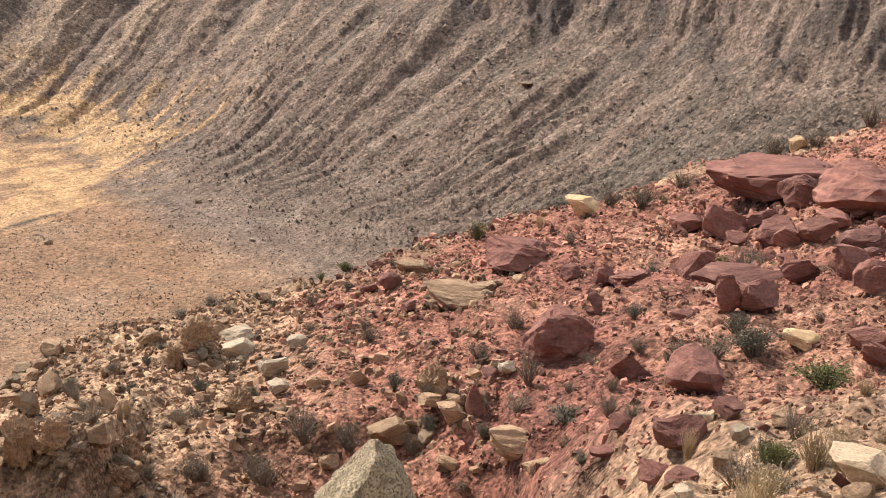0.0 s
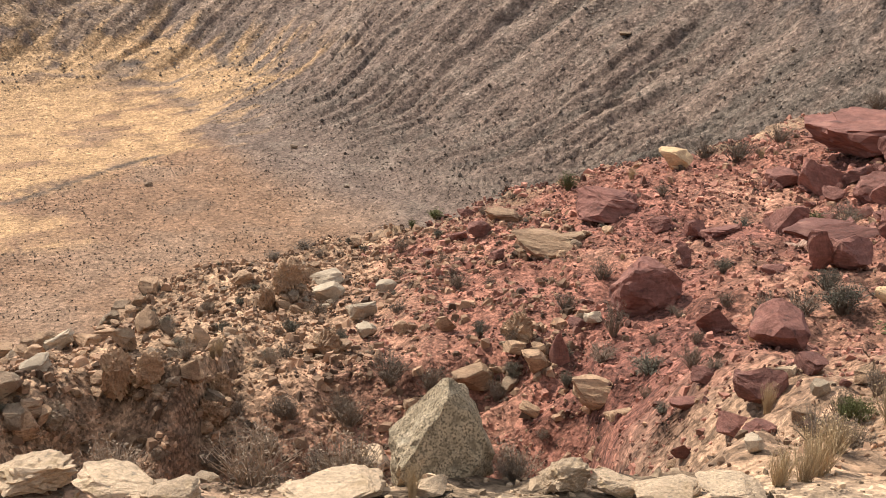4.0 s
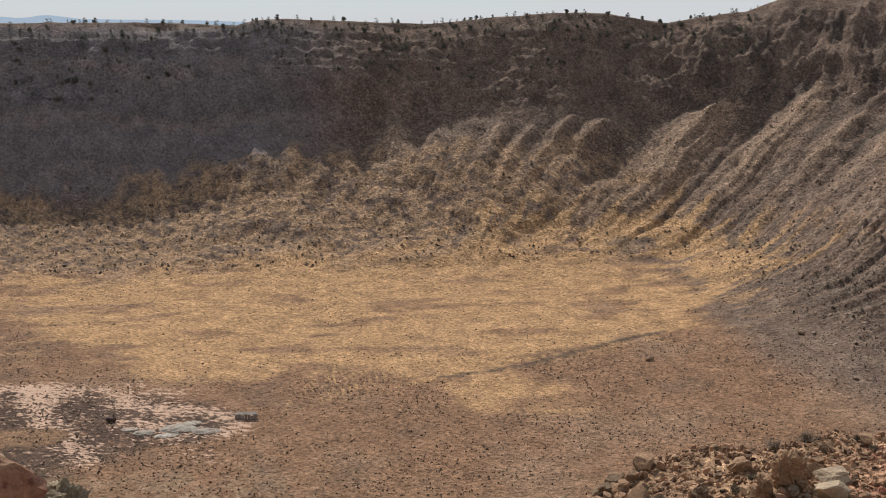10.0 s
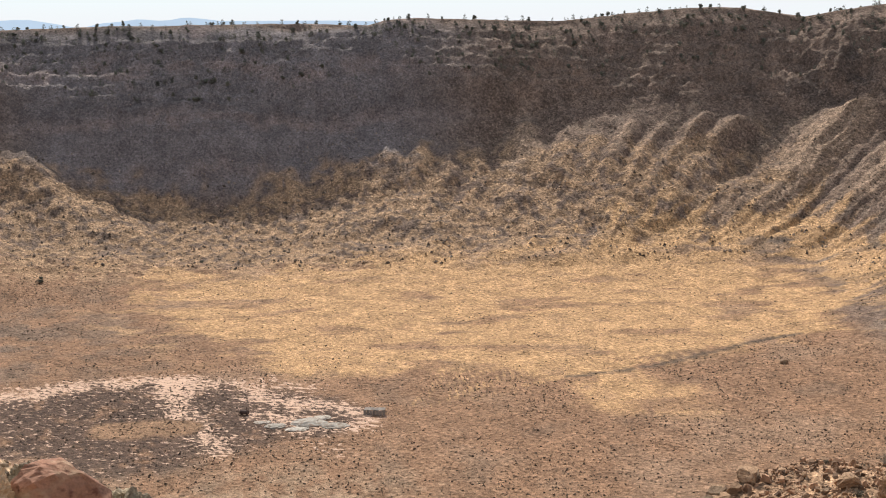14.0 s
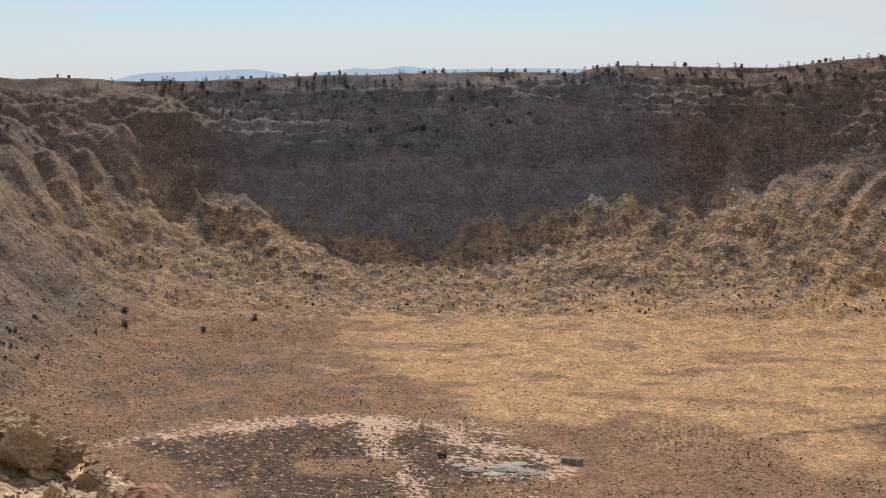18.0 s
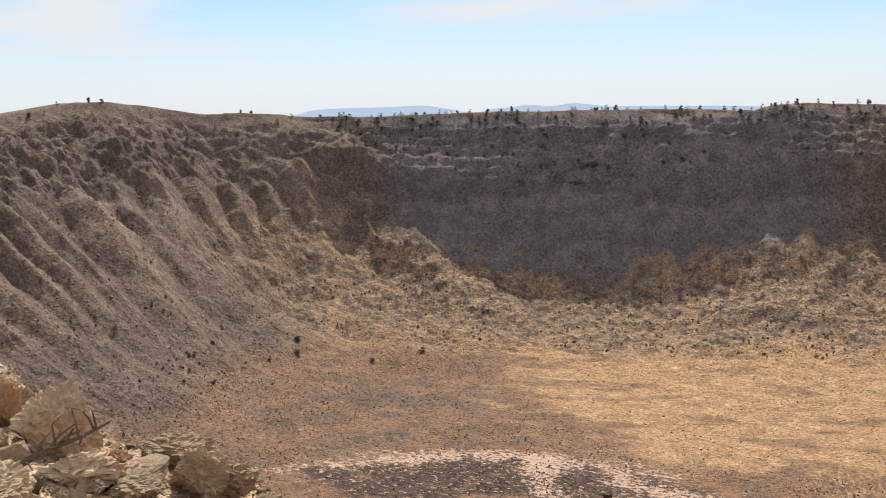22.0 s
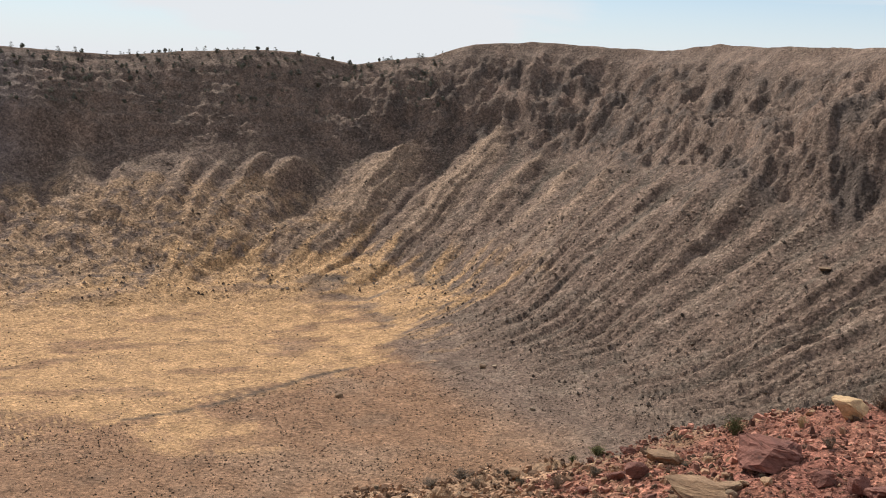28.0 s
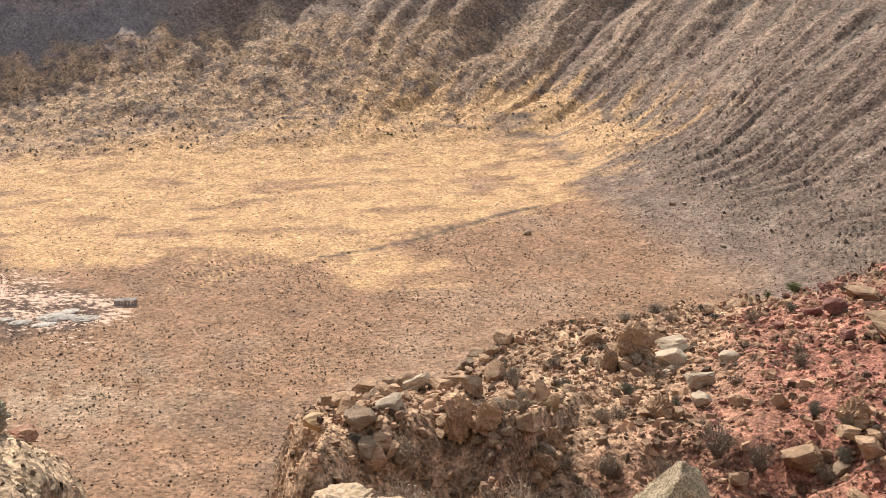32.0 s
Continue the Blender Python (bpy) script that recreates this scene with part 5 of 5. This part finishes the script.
    me.update(calc_edges=True)
    me.shade_flat()
    me.materials.append(material)
    return tagged(new(name, me), label, category, kind="stuff")


def island(m, amount):
    """Lets each stone of a joined mesh differ in brightness."""
    n, l = m.node_tree.nodes, m.node_tree.links
    g, r, h = n.new("ShaderNodeNewGeometry"), n.new("ShaderNodeMapRange"), n.new("ShaderNodeHueSaturation")
    r.inputs["To Min"].default_value, r.inputs["To Max"].default_value = 1 - amount, 1 + amount
    l.new(g.outputs["Random Per Island"], r.inputs["Value"])
    l.new(r.outputs["Result"], h.inputs["Value"])
    to = n["Principled BSDF"].inputs["Base Color"]
    l.new(to.links[0].from_socket, h.inputs["Color"])
    l.new(h.outputs["Color"], to)
    return m


def in_polar(n, a0, a1, r0, r1, seed, power=1.0):
    rng = np.random.RandomState(seed)
    a = np.radians(rng.uniform(a0, a1, n))
    r = r0 + (r1 - r0) * rng.uniform(0, 1, n) ** power
    return np.stack([-np.sin(a) * r, np.cos(a) * r], -1)


def sizes_of(n, lo, hi, seed, power=2.5):
    return lo + (hi - lo) * np.random.RandomState(seed).uniform(0, 1, n) ** power


# stones of the near ground
M_SCAT = {k: island(mat("loose_" + k, c, 0.93, (), 5, 0.5, 0.03), 0.75) for k, c in
          (("red", (0.250, 0.116, 0.079)), ("tan", (0.302, 0.180, 0.107)), ("pale", (0.370, 0.262, 0.165)), ("dark", (0.145, 0.112, 0.082)), ("scree", (0.165, 0.128, 0.096)), ("tuft", (0.090, 0.066, 0.046)))}
WORDS = {"red": "red sandstone chips littering the spur", "tan": "tan and ochre stones littering the spur", "pale": "cream limestone rubble on the ledge"}


def near_kind(x, y):
    """Which stone lies where on the near ground."""
    r = np.hypot(x, y)
    left = (x < -5) & (y < 16)
    red = (x + 0.10 * (y - 40) + 2.5 * vnoise(x / 5, y / 5, 3) > -5.0) & (y - 0.35 * x > 14) & ~left
    return np.where((r < 8.4) | left, 2, np.where(red & (hash2(np.floor(x * 97), np.floor(y * 89), 5) > 0.07), 0, 1))


for layer, (count, lo, hi, power, sub, seed) in enumerate(((130000, 0.02, 0.09, 1.5, 1, 101), (60000, 0.04, 0.20, 3.6, 1, 151))):
    P = in_polar(count, -25, 82, 5, 92, seed, 0.8)
    lx, ly = P[:, 0], P[:, 1]
    r_ = np.hypot(lx, ly)
    clump = vnoise(lx / 4, ly / 4, 4) + 0.8 * vnoise(lx / 1.5, ly / 1.5, 5)
    keep = (brink(lx, ly) > -4.5) & (clump > np.random.RandomState(seed + 1).uniform(-1.0, 0.5, count))
    kind = near_kind(lx, ly)
    s_ = sizes_of(count, lo, hi, seed + 2, power) * np.clip(0.4 + r_ / 38, 0.5, 1.9)
    for k, key in enumerate(("red", "tan", "pale")):
        sel = keep & (kind == k)
        scatter(key + ("_gravel", "_stones")[layer], P[sel], s_[sel], M_SCAT[key], ("fine ", "loose ")[layer] + WORDS[key], ("gravel", "stones")[layer], seed=seed + k, sub=sub, squash=(0.4, 0.85))

# the larger loose stones, one by one
rs = np.random.RandomState(301)
P = in_polar(700, -22, 78, 8, 70, 302, 0.75)
ok = (brink(P[:, 0], P[:, 1]) > -1.0) & (vnoise(P[:, 0] / 5, P[:, 1] / 5, 4) > rs.uniform(-0.8, 0.6, len(P)))
P = P[ok][:230]
for (x, y), k in zip(P, near_kind(P[:, 0], P[:, 1])):
    w = (0.14 + 0.34 * rs.uniform() ** 3) * min(1.7, 0.45 + math.hypot(x, y) / 40)
    key = ("red", "tan", "pale")[k]
    boulder(key, ("slab", "block", "wedge", "block")[rs.randint(4)], x, y, w, w * rs.uniform(0.6, 0.95), w * rs.uniform(0.35, 0.8), rs.randint(360), rs.randint(-18, 18),
            "angular loose " + {"red": "red sandstone", "tan": "tan sandstone", "pale": "cream limestone"}[key] + " stone", "loose stones", "stone")

# the jumbled red blocks below the overhanging slab
for k in range(96):
    x, y = rs.uniform(9.8, 19.5), rs.uniform(36, 53)
    w = 0.28 + 0.80 * rs.uniform() ** 2.0
    boulder("red", ("wedge", "block", "slab", "block")[k % 4], x, y, w, w * rs.uniform(0.6, 0.95), w * rs.uniform(0.4, 0.8), rs.randint(360), rs.randint(-30, 30), "dark red angular block in a jumbled rock pile", "red rock pile", "block")

# crags along the hollow's far side and the crumbling end of the spur
for k in range(60):
    x = -13.0 + 15 * k / 59 + rs.uniform(-0.4, 0.4)
    w = 0.18 + 0.34 * rs.uniform() ** 1.6
    boulder(("tan" if k % 3 else "grey") if x < -1 else "red", ("cliff", "block", "cliff", "wedge")[k % 4], x, 21.6 + 0.30 * x + rs.uniform(-1.3, 1.3), w, w * 0.8, w * rs.uniform(0.55, 0.95), rs.randint(-40, 40), rs.randint(-10, 10),
            "weathered " + ("orange-brown" if x < -1 else "dull red") + " crag above a dry hollow", "crags of the hollow", "crag")
LINE = [(-12, 47), (-14, 40), (-14, 33), (-16.5, 31), (-14, 25), (-10.5, 19.5)]
for k in range(80):
    f_ = k / 79 * 4.999
    (ax, ay), (bx, by) = LINE[int(f_)], LINE[int(f_) + 1]
    t_ = f_ - int(f_)
    w = 0.25 + 0.65 * rs.uniform() ** 1.8
    boulder("tan" if k % 5 else "grey", ("cliff", "block", "slab", "block")[k % 4], ax + (bx - ax) * t_ + rs.uniform(-1.0, 4.0), ay + (by - ay) * t_ + rs.uniform(-1.5, 1.5), w, w * 0.85, w * rs.uniform(0.5, 1.0), rs.randint(360), rs.randint(-14, 14),
            "broken tan block on the crumbling end of the spur" if k % 5 else "dark weathered block on the end of the spur", "crags of the spur end", "crag")

# broken blocks stacked round the outcrops of the spur end
for cx, cy, spread, n_ in ((-8.0, 38.4, 1.5, 26), (-6.4, 37.6, 1.3, 16), (-5.2, 30.9, 1.3, 20), (0.2, 29.0, 1.2, 20), (-9.2, 25.4, 1.3, 18), (-7.4, 26.6, 1.2, 18), (-11.0, 23.8, 1.2, 14), (-9.3, 31.3, 1.2, 12), (-14.2, 39.6, 1.2, 10), (1.2, 40.5, 1.5, 14)):
    for k in range(n_):
        a_, q_ = rs.uniform(0, 6.283), spread * rs.uniform() ** 0.7
        w = (0.16 + 0.44 * rs.uniform() ** 1.8) * (1.15 - 0.35 * q_ / spread)
        key = "white" if cx == -6.4 and k % 2 else ("tan", "tan", "grey", "tan")[k % 4]
        boulder(key, ("block", "slab", "wedge", "slab", "block")[rs.randint(5)], cx + q_ * math.cos(a_), cy + q_ * math.sin(a_), w * 1.2, w * rs.uniform(0.7, 1.0), w * rs.uniform(0.4, 0.85), rs.randint(360), rs.randint(-20, 20),
                "broken whitish slab by an outcrop" if key == "white" else "broken brown block at an outcrop of the spur", "outcrop blocks", "block", lift=0.22 * max(0.0, 1 - 1.6 * q_ / spread))
# cracked grey caprock at the foot of the cream rubble
for k in range(16):
    w = rs.uniform(0.6, 1.25)
    boulder("greyflat", "crumbly", -14.4 + rs.uniform(-1.5, 1.3), 12.6 + rs.uniform(-0.9, 0.7), w, w * rs.uniform(0.7, 0.95), w * rs.uniform(0.6, 0.95), rs.randint(360), rs.randint(-10, 10), "cracked pale grey caprock at the ledge end", "caprock", "block")
# cream rubble heaped on the outer end of the ledge
for k in range(120):
    f_ = rs.uniform()
    x = -30 + 17 * f_
    y = rs.uniform(6.2, 13.4)
    if brink(np.array([x]), np.array([y]))[0] < 0.15:
        continue
    w = 0.22 + 0.55 * rs.uniform() ** 2.0
    boulder(("pale", "pale", "tanpale", "orange")[k % 4] if x < -19 else ("pale", "tanpale")[k % 2], ("crumbly", "block", "wedge", "crumbly")[k % 4] if w < 0.6 else "crumbly", x, y, w, w * rs.uniform(0.65, 0.95), w * rs.uniform(0.5, 0.9), rs.randint(360), rs.randint(-20, 20),
            "rough cream limestone rubble on the ledge end", "cream rubble", "stone")
# rubble where the ledge breaks off
for k in range(70):
    x, y = rs.uniform(-0.6, 5.2), rs.uniform(8.0, 16.5)
    w = 0.14 + 0.42 * rs.uniform() ** 2.4
    key = ("tan", "red", "pale", "tan", "red")[k % 5]
    boulder(key, ("slab", "block", "wedge", "block")[rs.randint(4)], x, y, w, w * rs.uniform(0.6, 0.95), w * rs.uniform(0.4, 0.85), rs.randint(360), rs.randint(-22, 22),
            "angular " + {"red": "red sandstone", "tan": "tan sandstone", "pale": "cream limestone"}[key] + " rubble below the ledge", "rubble below the ledge", "stone")
rr_ = np.random.RandomState(333)
P = np.stack([rr_.uniform(-17, 2.0, 11000), rr_.uniform(17, 50, 11000)], -1)
ok = (brink(P[:, 0], P[:, 1]) > -3.5) & (vnoise(P[:, 0] / 3, P[:, 1] / 3, 14) > rr_.uniform(-0.9, 0.6, len(P)))
scatter("spur_rubble", P[ok], sizes_of(ok.sum(), 0.06, 0.32, 334, 4.0), M_SCAT["tan"], "broken tan rubble on the end of the spur", "rubble", seed=335, sub=1, squash=(0.45, 0.9))

# boulders and tufts in the bowl
P = in_polar(170000, -22, 78, 300, 1130, 111, 0.8)
u_, v_, sv = bowl(P[:, 0], P[:, 1])
dens = vnoise(P[:, 0] / 30, P[:, 1] / 30, 6) + vnoise(P[:, 0] / 9, P[:, 1] / 9, 7)
ro = np.random.RandomState(9).uniform(-0.9, 1.1, len(P))
left_side = np.degrees(np.arctan2(-u_, v_)) > 37
talus = (sv > 95) & (sv < 250) & (dens > ro + 0.45 * left_side)
scatter("talus_boulders", P[talus], sizes_of(talus.sum(), 0.5, 3.0, 112, 7), M_SCAT["scree"], "grey-brown fallen boulders strewn over the scree", "boulders", seed=21, sub=2, squash=(0.6, 0.95))
dk = (sv > 20) & (sv < 262) & (dens < -ro - 0.45 - 0.4 * left_side)
scatter("slope_shrubs", P[dk], sizes_of(dk.sum(), 0.4, 1.5, 113, 5), M_SCAT["dark"], "dark low shrubs dotted over the inner slopes", "shrubs", seed=22, sub=2, squash=(0.7, 0.95))
P = in_polar(150000, -10, 80, 300, 900, 121, 0.8)
ut, vt, sv = bowl(P[:, 0], P[:, 1])
fl = (sv > 235) & ((outline(ut, vt, MEADOW) < -2) | (np.random.RandomState(4).uniform(0, 1, len(P)) < 0.22)) & (vnoise(P[:, 0] / 60, P[:, 1] / 60, 8) + 0.6 * vnoise(P[:, 0] / 14, P[:, 1] / 14, 9) > np.random.RandomState(3).uniform(-1.0, 0.8, len(P)))
scatter("floor_tufts", P[fl], sizes_of(fl.sum(), 0.35, 1.15, 122, 2.4), M_SCAT["tuft"], "dark scrub tufts dotted over the bowl floor", "scrub", seed=23, sub=2, squash=(0.6, 0.9))

# single large blocks far down in the bowl
for x, y, w, h, st in ((-185.1, 552.8, 4.6, 2.6, "grey"), (-126.6, 619.3, 4.4, 3.2, "grey"), (-87.3, 555.5, 3.6, 1.6, "white"), (46.5, 633.8, 9, 2.0, "grey"), (-120, 620, 2.2, 1.2, "white"), (58, 598, 3.2, 1.8, "white"), (34, 640, 3.0, 1.6, "white"), (118, 560, 3.4, 2.6, "white")):
    boulder(st, "block", x, y, w, w * 0.7, h, 20 + 7 * w, 0, "lone " + {"grey": "dark", "white": "whitish"}[st] + " boulder on the scree foot", "blocks on the bowl floor")


# ---------------------------------------------------------------- junipers
def juniper_meshes(seed):
    rng = random.Random(seed)
    bm = bmesh.new()
    limb(bm, [(0, 0, -0.05), (0.02, 0.01, 0.2), (-0.01, 0.02, 0.45), (0.01, 0, 0.72)], 0.06, 0.015)
    for _ in range(5):
        a, z = rng.uniform(0, 6.28), rng.uniform(0.12, 0.5)
        limb(bm, [(0, 0, z), (math.cos(a) * 0.15, math.sin(a) * 0.15, z + 0.08), (math.cos(a) * 0.3, math.sin(a) * 0.3, z + 0.2)], 0.025, 0.008, 4)
    tr = bpy.data.meshes.new("trunk")
    bm.to_mesh(tr)
    bm.free()
    tr.materials.append(M_BARK)
    v, f = [], []
    lobes = [(rng.uniform(0, 6.28), rng.uniform(0.0, 0.34), rng.uniform(0.12, 0.8), rng.uniform(0.16, 0.28)) for _ in range(11)]
    for a, r, z, s in lobes:
        c = Vector((math.cos(a) * r * (1.2 - 0.6 * z), math.sin(a) * r * (1.2 - 0.6 * z), z))
        for _ in range(46):
            d = Vector((rng.gauss(0, 1), rng.gauss(0, 1), rng.gauss(0, 0.9))).normalized() * s * rng.uniform(0.6, 1.08)
            t = Vector((rng.gauss(0, 1), rng.gauss(0, 1), rng.gauss(0, 1))).normalized() * 0.075
            b = t.cross(d).normalized() * 0.06
            n = len(v)
            v.extend(((c + d - t - b * 0.5)[:], (c + d + t - b * 0.3)[:], (c + d + b + d * 0.2)[:]))
            f.append((n, n + 1, n + 2))
    cr = bpy.data.meshes.new("crown")
    cr.from_pydata(v, [], f)
    cr.update()
    cr.materials.append(M_JUNIPER)
    return tr, cr


JUNIPERS = [juniper_meshes(40 + k) for k in range(5)]


def juniper(x, y, w, h, yaw, label, group="junipers on the rim"):
    base = new("juniper_tree")
    base.matrix_world = pose(x, y, height(x, y) - 0.1, 0, 0, yaw) @ Matrix.Diagonal((w, w, h, 1))
    tr, cr = JUNIPERS[int(yaw) % 5]
    for nm, me in (("trunk", tr), ("crown", cr)):
        p = new(nm, me)
        p.parent = base
    tagged(base, label, "tree", group)


rng = random.Random(77)
P = in_polar(12000, 14, 77, 820, 1180, 131, 0.8)
u_, v_, sv = bowl(P[:, 0], P[:, 1])
an = np.degrees(np.arctan2(-u_, v_))
thick = np.where((an > -48) & (an < 36), 1.0, 0.16) * np.where((sv > 4) & (sv < 26), 1.0, np.where((sv > -12) & (sv < 62), 0.55, 0)) * (0.4 + 0.6 * (vnoise(P[:, 0] / 25, P[:, 1] / 25, 10) > -0.2))
sel = np.where(thick > np.random.RandomState(8).uniform(0, 1.6, len(P)))[0][:285]
for q in sel:
    big = rng.uniform(0.65, 1.1)
    juniper(P[q, 0], P[q, 1], 4.0 * big * rng.uniform(0.8, 1.3), 3.6 * big * rng.uniform(0.8, 1.3), rng.randint(0, 359), "dark green juniper growing along the crest of the wall")
# the thick of the far junipers, too small to tell apart
rest = np.where(thick > np.random.RandomState(18).uniform(0, 1.5, len(P)))[0][285:2100]
me = JUNIPERS[0][1]
cv = np.zeros(len(me.vertices) * 3, np.float32)
me.vertices.foreach_get("co", cv)
cv = cv.reshape(-1, 3, 3)[::4].reshape(-1, 3)
tz = land(P[rest, 0], P[rest, 1])[0]
sz = np.random.RandomState(19).uniform(2.2, 4.6, (len(rest), 1, 1))
ta = np.random.RandomState(20).uniform(0, 6.28, (len(rest), 1))
tx = cv[None, :, 0] * np.cos(ta) - cv[None, :, 1] * np.sin(ta)
ty = cv[None, :, 0] * np.sin(ta) + cv[None, :, 1] * np.cos(ta)
tv = np.stack([tx, ty, np.repeat(cv[None, :, 2], len(rest), 0)], -1) * sz + np.stack([P[rest, 0], P[rest, 1], tz], -1)[:, None]
tm = bpy.data.meshes.new("far_junipers")
tv = tv.reshape(-1, 3)
tm.vertices.add(len(tv))
tm.vertices.foreach_set("co", tv.astype(np.float32).ravel())
tm.loops.add(len(tv))
tm.loops.foreach_set("vertex_index", np.arange(len(tv), dtype=np.int32))
tm.polygons.add(len(tv) // 3)
tm.polygons.foreach_set("loop_start", np.arange(0, len(tv), 3, dtype=np.int32))
tm.update(calc_edges=True)
tm.materials.append(M_JUNIPER)
tagged(new("far_junipers", tm), "scrubby dark junipers thick along the far crest", "trees", kind="stuff")
for x, y, w in ((-632.6, 461.1, 5.0), (-634.8, 422.2, 5.2), (-669.5, 387.2, 6.0), (-653.3, 377.5, 5.4), (-644.9, 314.9, 4.6), (-588, 556.9, 4.2), (-596.3, 291.1, 3.4), (-606.8, 281.9, 3.2), (-640, 350, 2.8), (-600, 330, 2.6)):
    juniper(x, y, w, w * 0.65, int(w * 57) % 360, "lone dark juniper bush on the lower slope", "junipers in the bowl")


# ---------------------------------------------------------------- old workings on the floor
M_SPOIL = mat("white_spoil", (0.50, 0.45, 0.38), 0.95, ((3.0, 0.50, 0.62, (0.26, 0.19, 0.14)),), 3.0, 1.0, 0.4)
M_TIMBER = mat("grey_timber", (0.20, 0.175, 0.15), 0.9, (), 1.5, 0.4, 0.05)
M_RUST = mat("rusted_iron", (0.085, 0.055, 0.045), 0.75, (), 2.0, 0.4, 0.03)


def box(bm, x, y, z, sx, sy, sz):
    m = Matrix.Translation((x, y, z + sz / 2)) @ Matrix.Diagonal((sx, sy, sz, 1))
    bmesh.ops.create_cube(bm, size=1, matrix=m)


def spoil_heap(x, y, w, d, h, seed):
    v, f = ICO[3]
    v = v.copy()
    v[:, 2] = np.maximum(v[:, 2], -0.12)
    v = v * (1 + 0.28 * vnoise(v[:, 0] * 2.2 + seed, v[:, 1] * 2.2, seed) + 0.12 * vnoise(v[:, 0] * 6, v[:, 1] * 6 + seed, seed + 3))[:, None]
    ob = new("spoil_mound", mesh_of("spoil_mound", v, f, M_SPOIL))
    ob.matrix_world = pose(x, y, height(x, y), 0, 0, 37) @ Matrix.Diagonal((w / 2, d / 2, h, 1))
    tagged(ob, "low white heap of drilling spoil on the bowl floor", "heap", "spoil heaps")


DX, DY = -322.0, 362.0
for k, (a, b, w, d, h) in enumerate(((0, 0, 15, 10, 1.5), (-14, -3, 9, 6, 0.8), (11, -5, 12, 7, 0.9), (-5, -7, 10, 5, 0.6), (5, 6, 8, 5, 0.7), (-20, 2, 7, 4, 0.5))):
    spoil_heap(DX + a * UX + b * VX, DY + a * UY + b * VY, w, d, h, 60 + k)
shed = new("ruined_shed")
shed.matrix_world = pose(-306.0, 386.0, height(-306, 386), 0, 0, 30) @ Matrix.Diagonal((0.75, 0.7, 0.75, 1))
for k in range(7):
    bm = bmesh.new()
    box(bm, -5.4 + k * 1.8, -2.4, 0, 1.6, 0.25, 3.0 + 0.5 * math.sin(k * 2.3))
    part("wall_board", bm, M_TIMBER, shed)
for k in range(6):
    bm = bmesh.new()
    box(bm, -5.0 + k * 2.0, 0.2, 3.0, 1.85, 5.4, 0.18)
    part("roof_board", bm, M_TIMBER, shed)
for a in (-5.6, 5.6):
    bm = bmesh.new()
    box(bm, a, 2.4, 0, 0.3, 0.3, 3.0)
    part("post", bm, M_TIMBER, shed)
tagged(shed, "collapsed grey timber shed beside white spoil heaps", "shed")
rig = new("rusted_machine")
rig.matrix_world = pose(-352.0, 354.0, height(-352, 354), 0, 0, 15) @ Matrix.Diagonal((0.7, 0.7, 0.7, 1))
bm = bmesh.new()
bmesh.ops.create_cone(bm, cap_ends=True, segments=14, radius1=1.3, radius2=1.3, depth=5.2, matrix=Matrix.Translation((0, 0, 1.9)) @ Matrix.Rotation(radians(90), 4, "Y"))
part("boiler", bm, M_RUST, rig)
bm = bmesh.new()
bmesh.ops.create_cone(bm, cap_ends=True, segments=10, radius1=0.35, radius2=0.3, depth=2.6, matrix=Matrix.Translation((1.8, 0, 4.2)))
part("chimney", bm, M_RUST, rig)
for a in (-1.7, 1.7):
    bm = bmesh.new()
    box(bm, a, 0, 0, 0.6, 2.0, 0.9)
    part("support", bm, M_RUST, rig)
tagged(rig, "dark rusted boiler abandoned on the bowl floor", "machine")
dead_branch(-19.5, 8.3, 66, 1.7)

# dry brush round the hollow and the ledge
rs = random.Random(91)
for k in range(30):
    x, y = rs.uniform(-3.3, 0.3), rs.uniform(7.9, 9.5)
    if brink(np.array([x]), np.array([y]))[0] < 0.4:
        continue
    w = rs.uniform(0.45, 0.9)
    shrub(("brush", "brush", "dry", "brush")[k % 4], x, y, w, w * rs.uniform(0.6, 0.9), rs.randint(0, 359), "in the hollow below the ledge")
for k in range(34):
    x, y = rs.uniform(-9.0, 3.5), rs.uniform(20.0, 31.0)
    w = rs.uniform(0.35, 0.9)
    shrub(("dry", "grey", "dry", "brush")[k % 4], x, y, w, w * rs.uniform(0.6, 0.9), rs.randint(0, 359), "on the bank above the hollow")
for k in range(70):
    x, y = rs.uniform(-15.5, 5.0), rs.uniform(22, 52)
    if brink(np.array([x]), np.array([y]))[0] < 0.3:
        continue
    w = rs.uniform(0.25, 0.65)
    shrub(("dry", "grey", "dry")[k % 3], x, y, w, w * rs.uniform(0.6, 0.85), rs.randint(0, 359), "at the stony end of the spur")
for k in range(26):
    x, y = rs.uniform(2.2, 6.5), rs.uniform(7.5, 15.5)
    w = rs.uniform(0.3, 0.6)
    shrub(("straw", "dry", "straw")[k % 3], x, y, w, w * rs.uniform(0.7, 1.0), rs.randint(0, 359), "among pale stones of the ledge")
for k in range(60):
    x, y = rs.uniform(-16, 26), rs.uniform(20, 72)
    if brink(np.array([x]), np.array([y]))[0] < 0.3:
        continue
    w = rs.uniform(0.3, 0.8)
    shrub(("dry", "grey", "dry", "straw")[k % 4], x, y, w, w * rs.uniform(0.5, 0.8), rs.randint(0, 359))
for k in range(9):
    x, y = rs.uniform(-32, -12), rs.uniform(6.0, 11.0)
    w = rs.uniform(0.3, 0.6)
    shrub(("dry", "straw")[k % 2], x, y, w, w * 0.7, rs.randint(0, 359), "in the cream rubble")
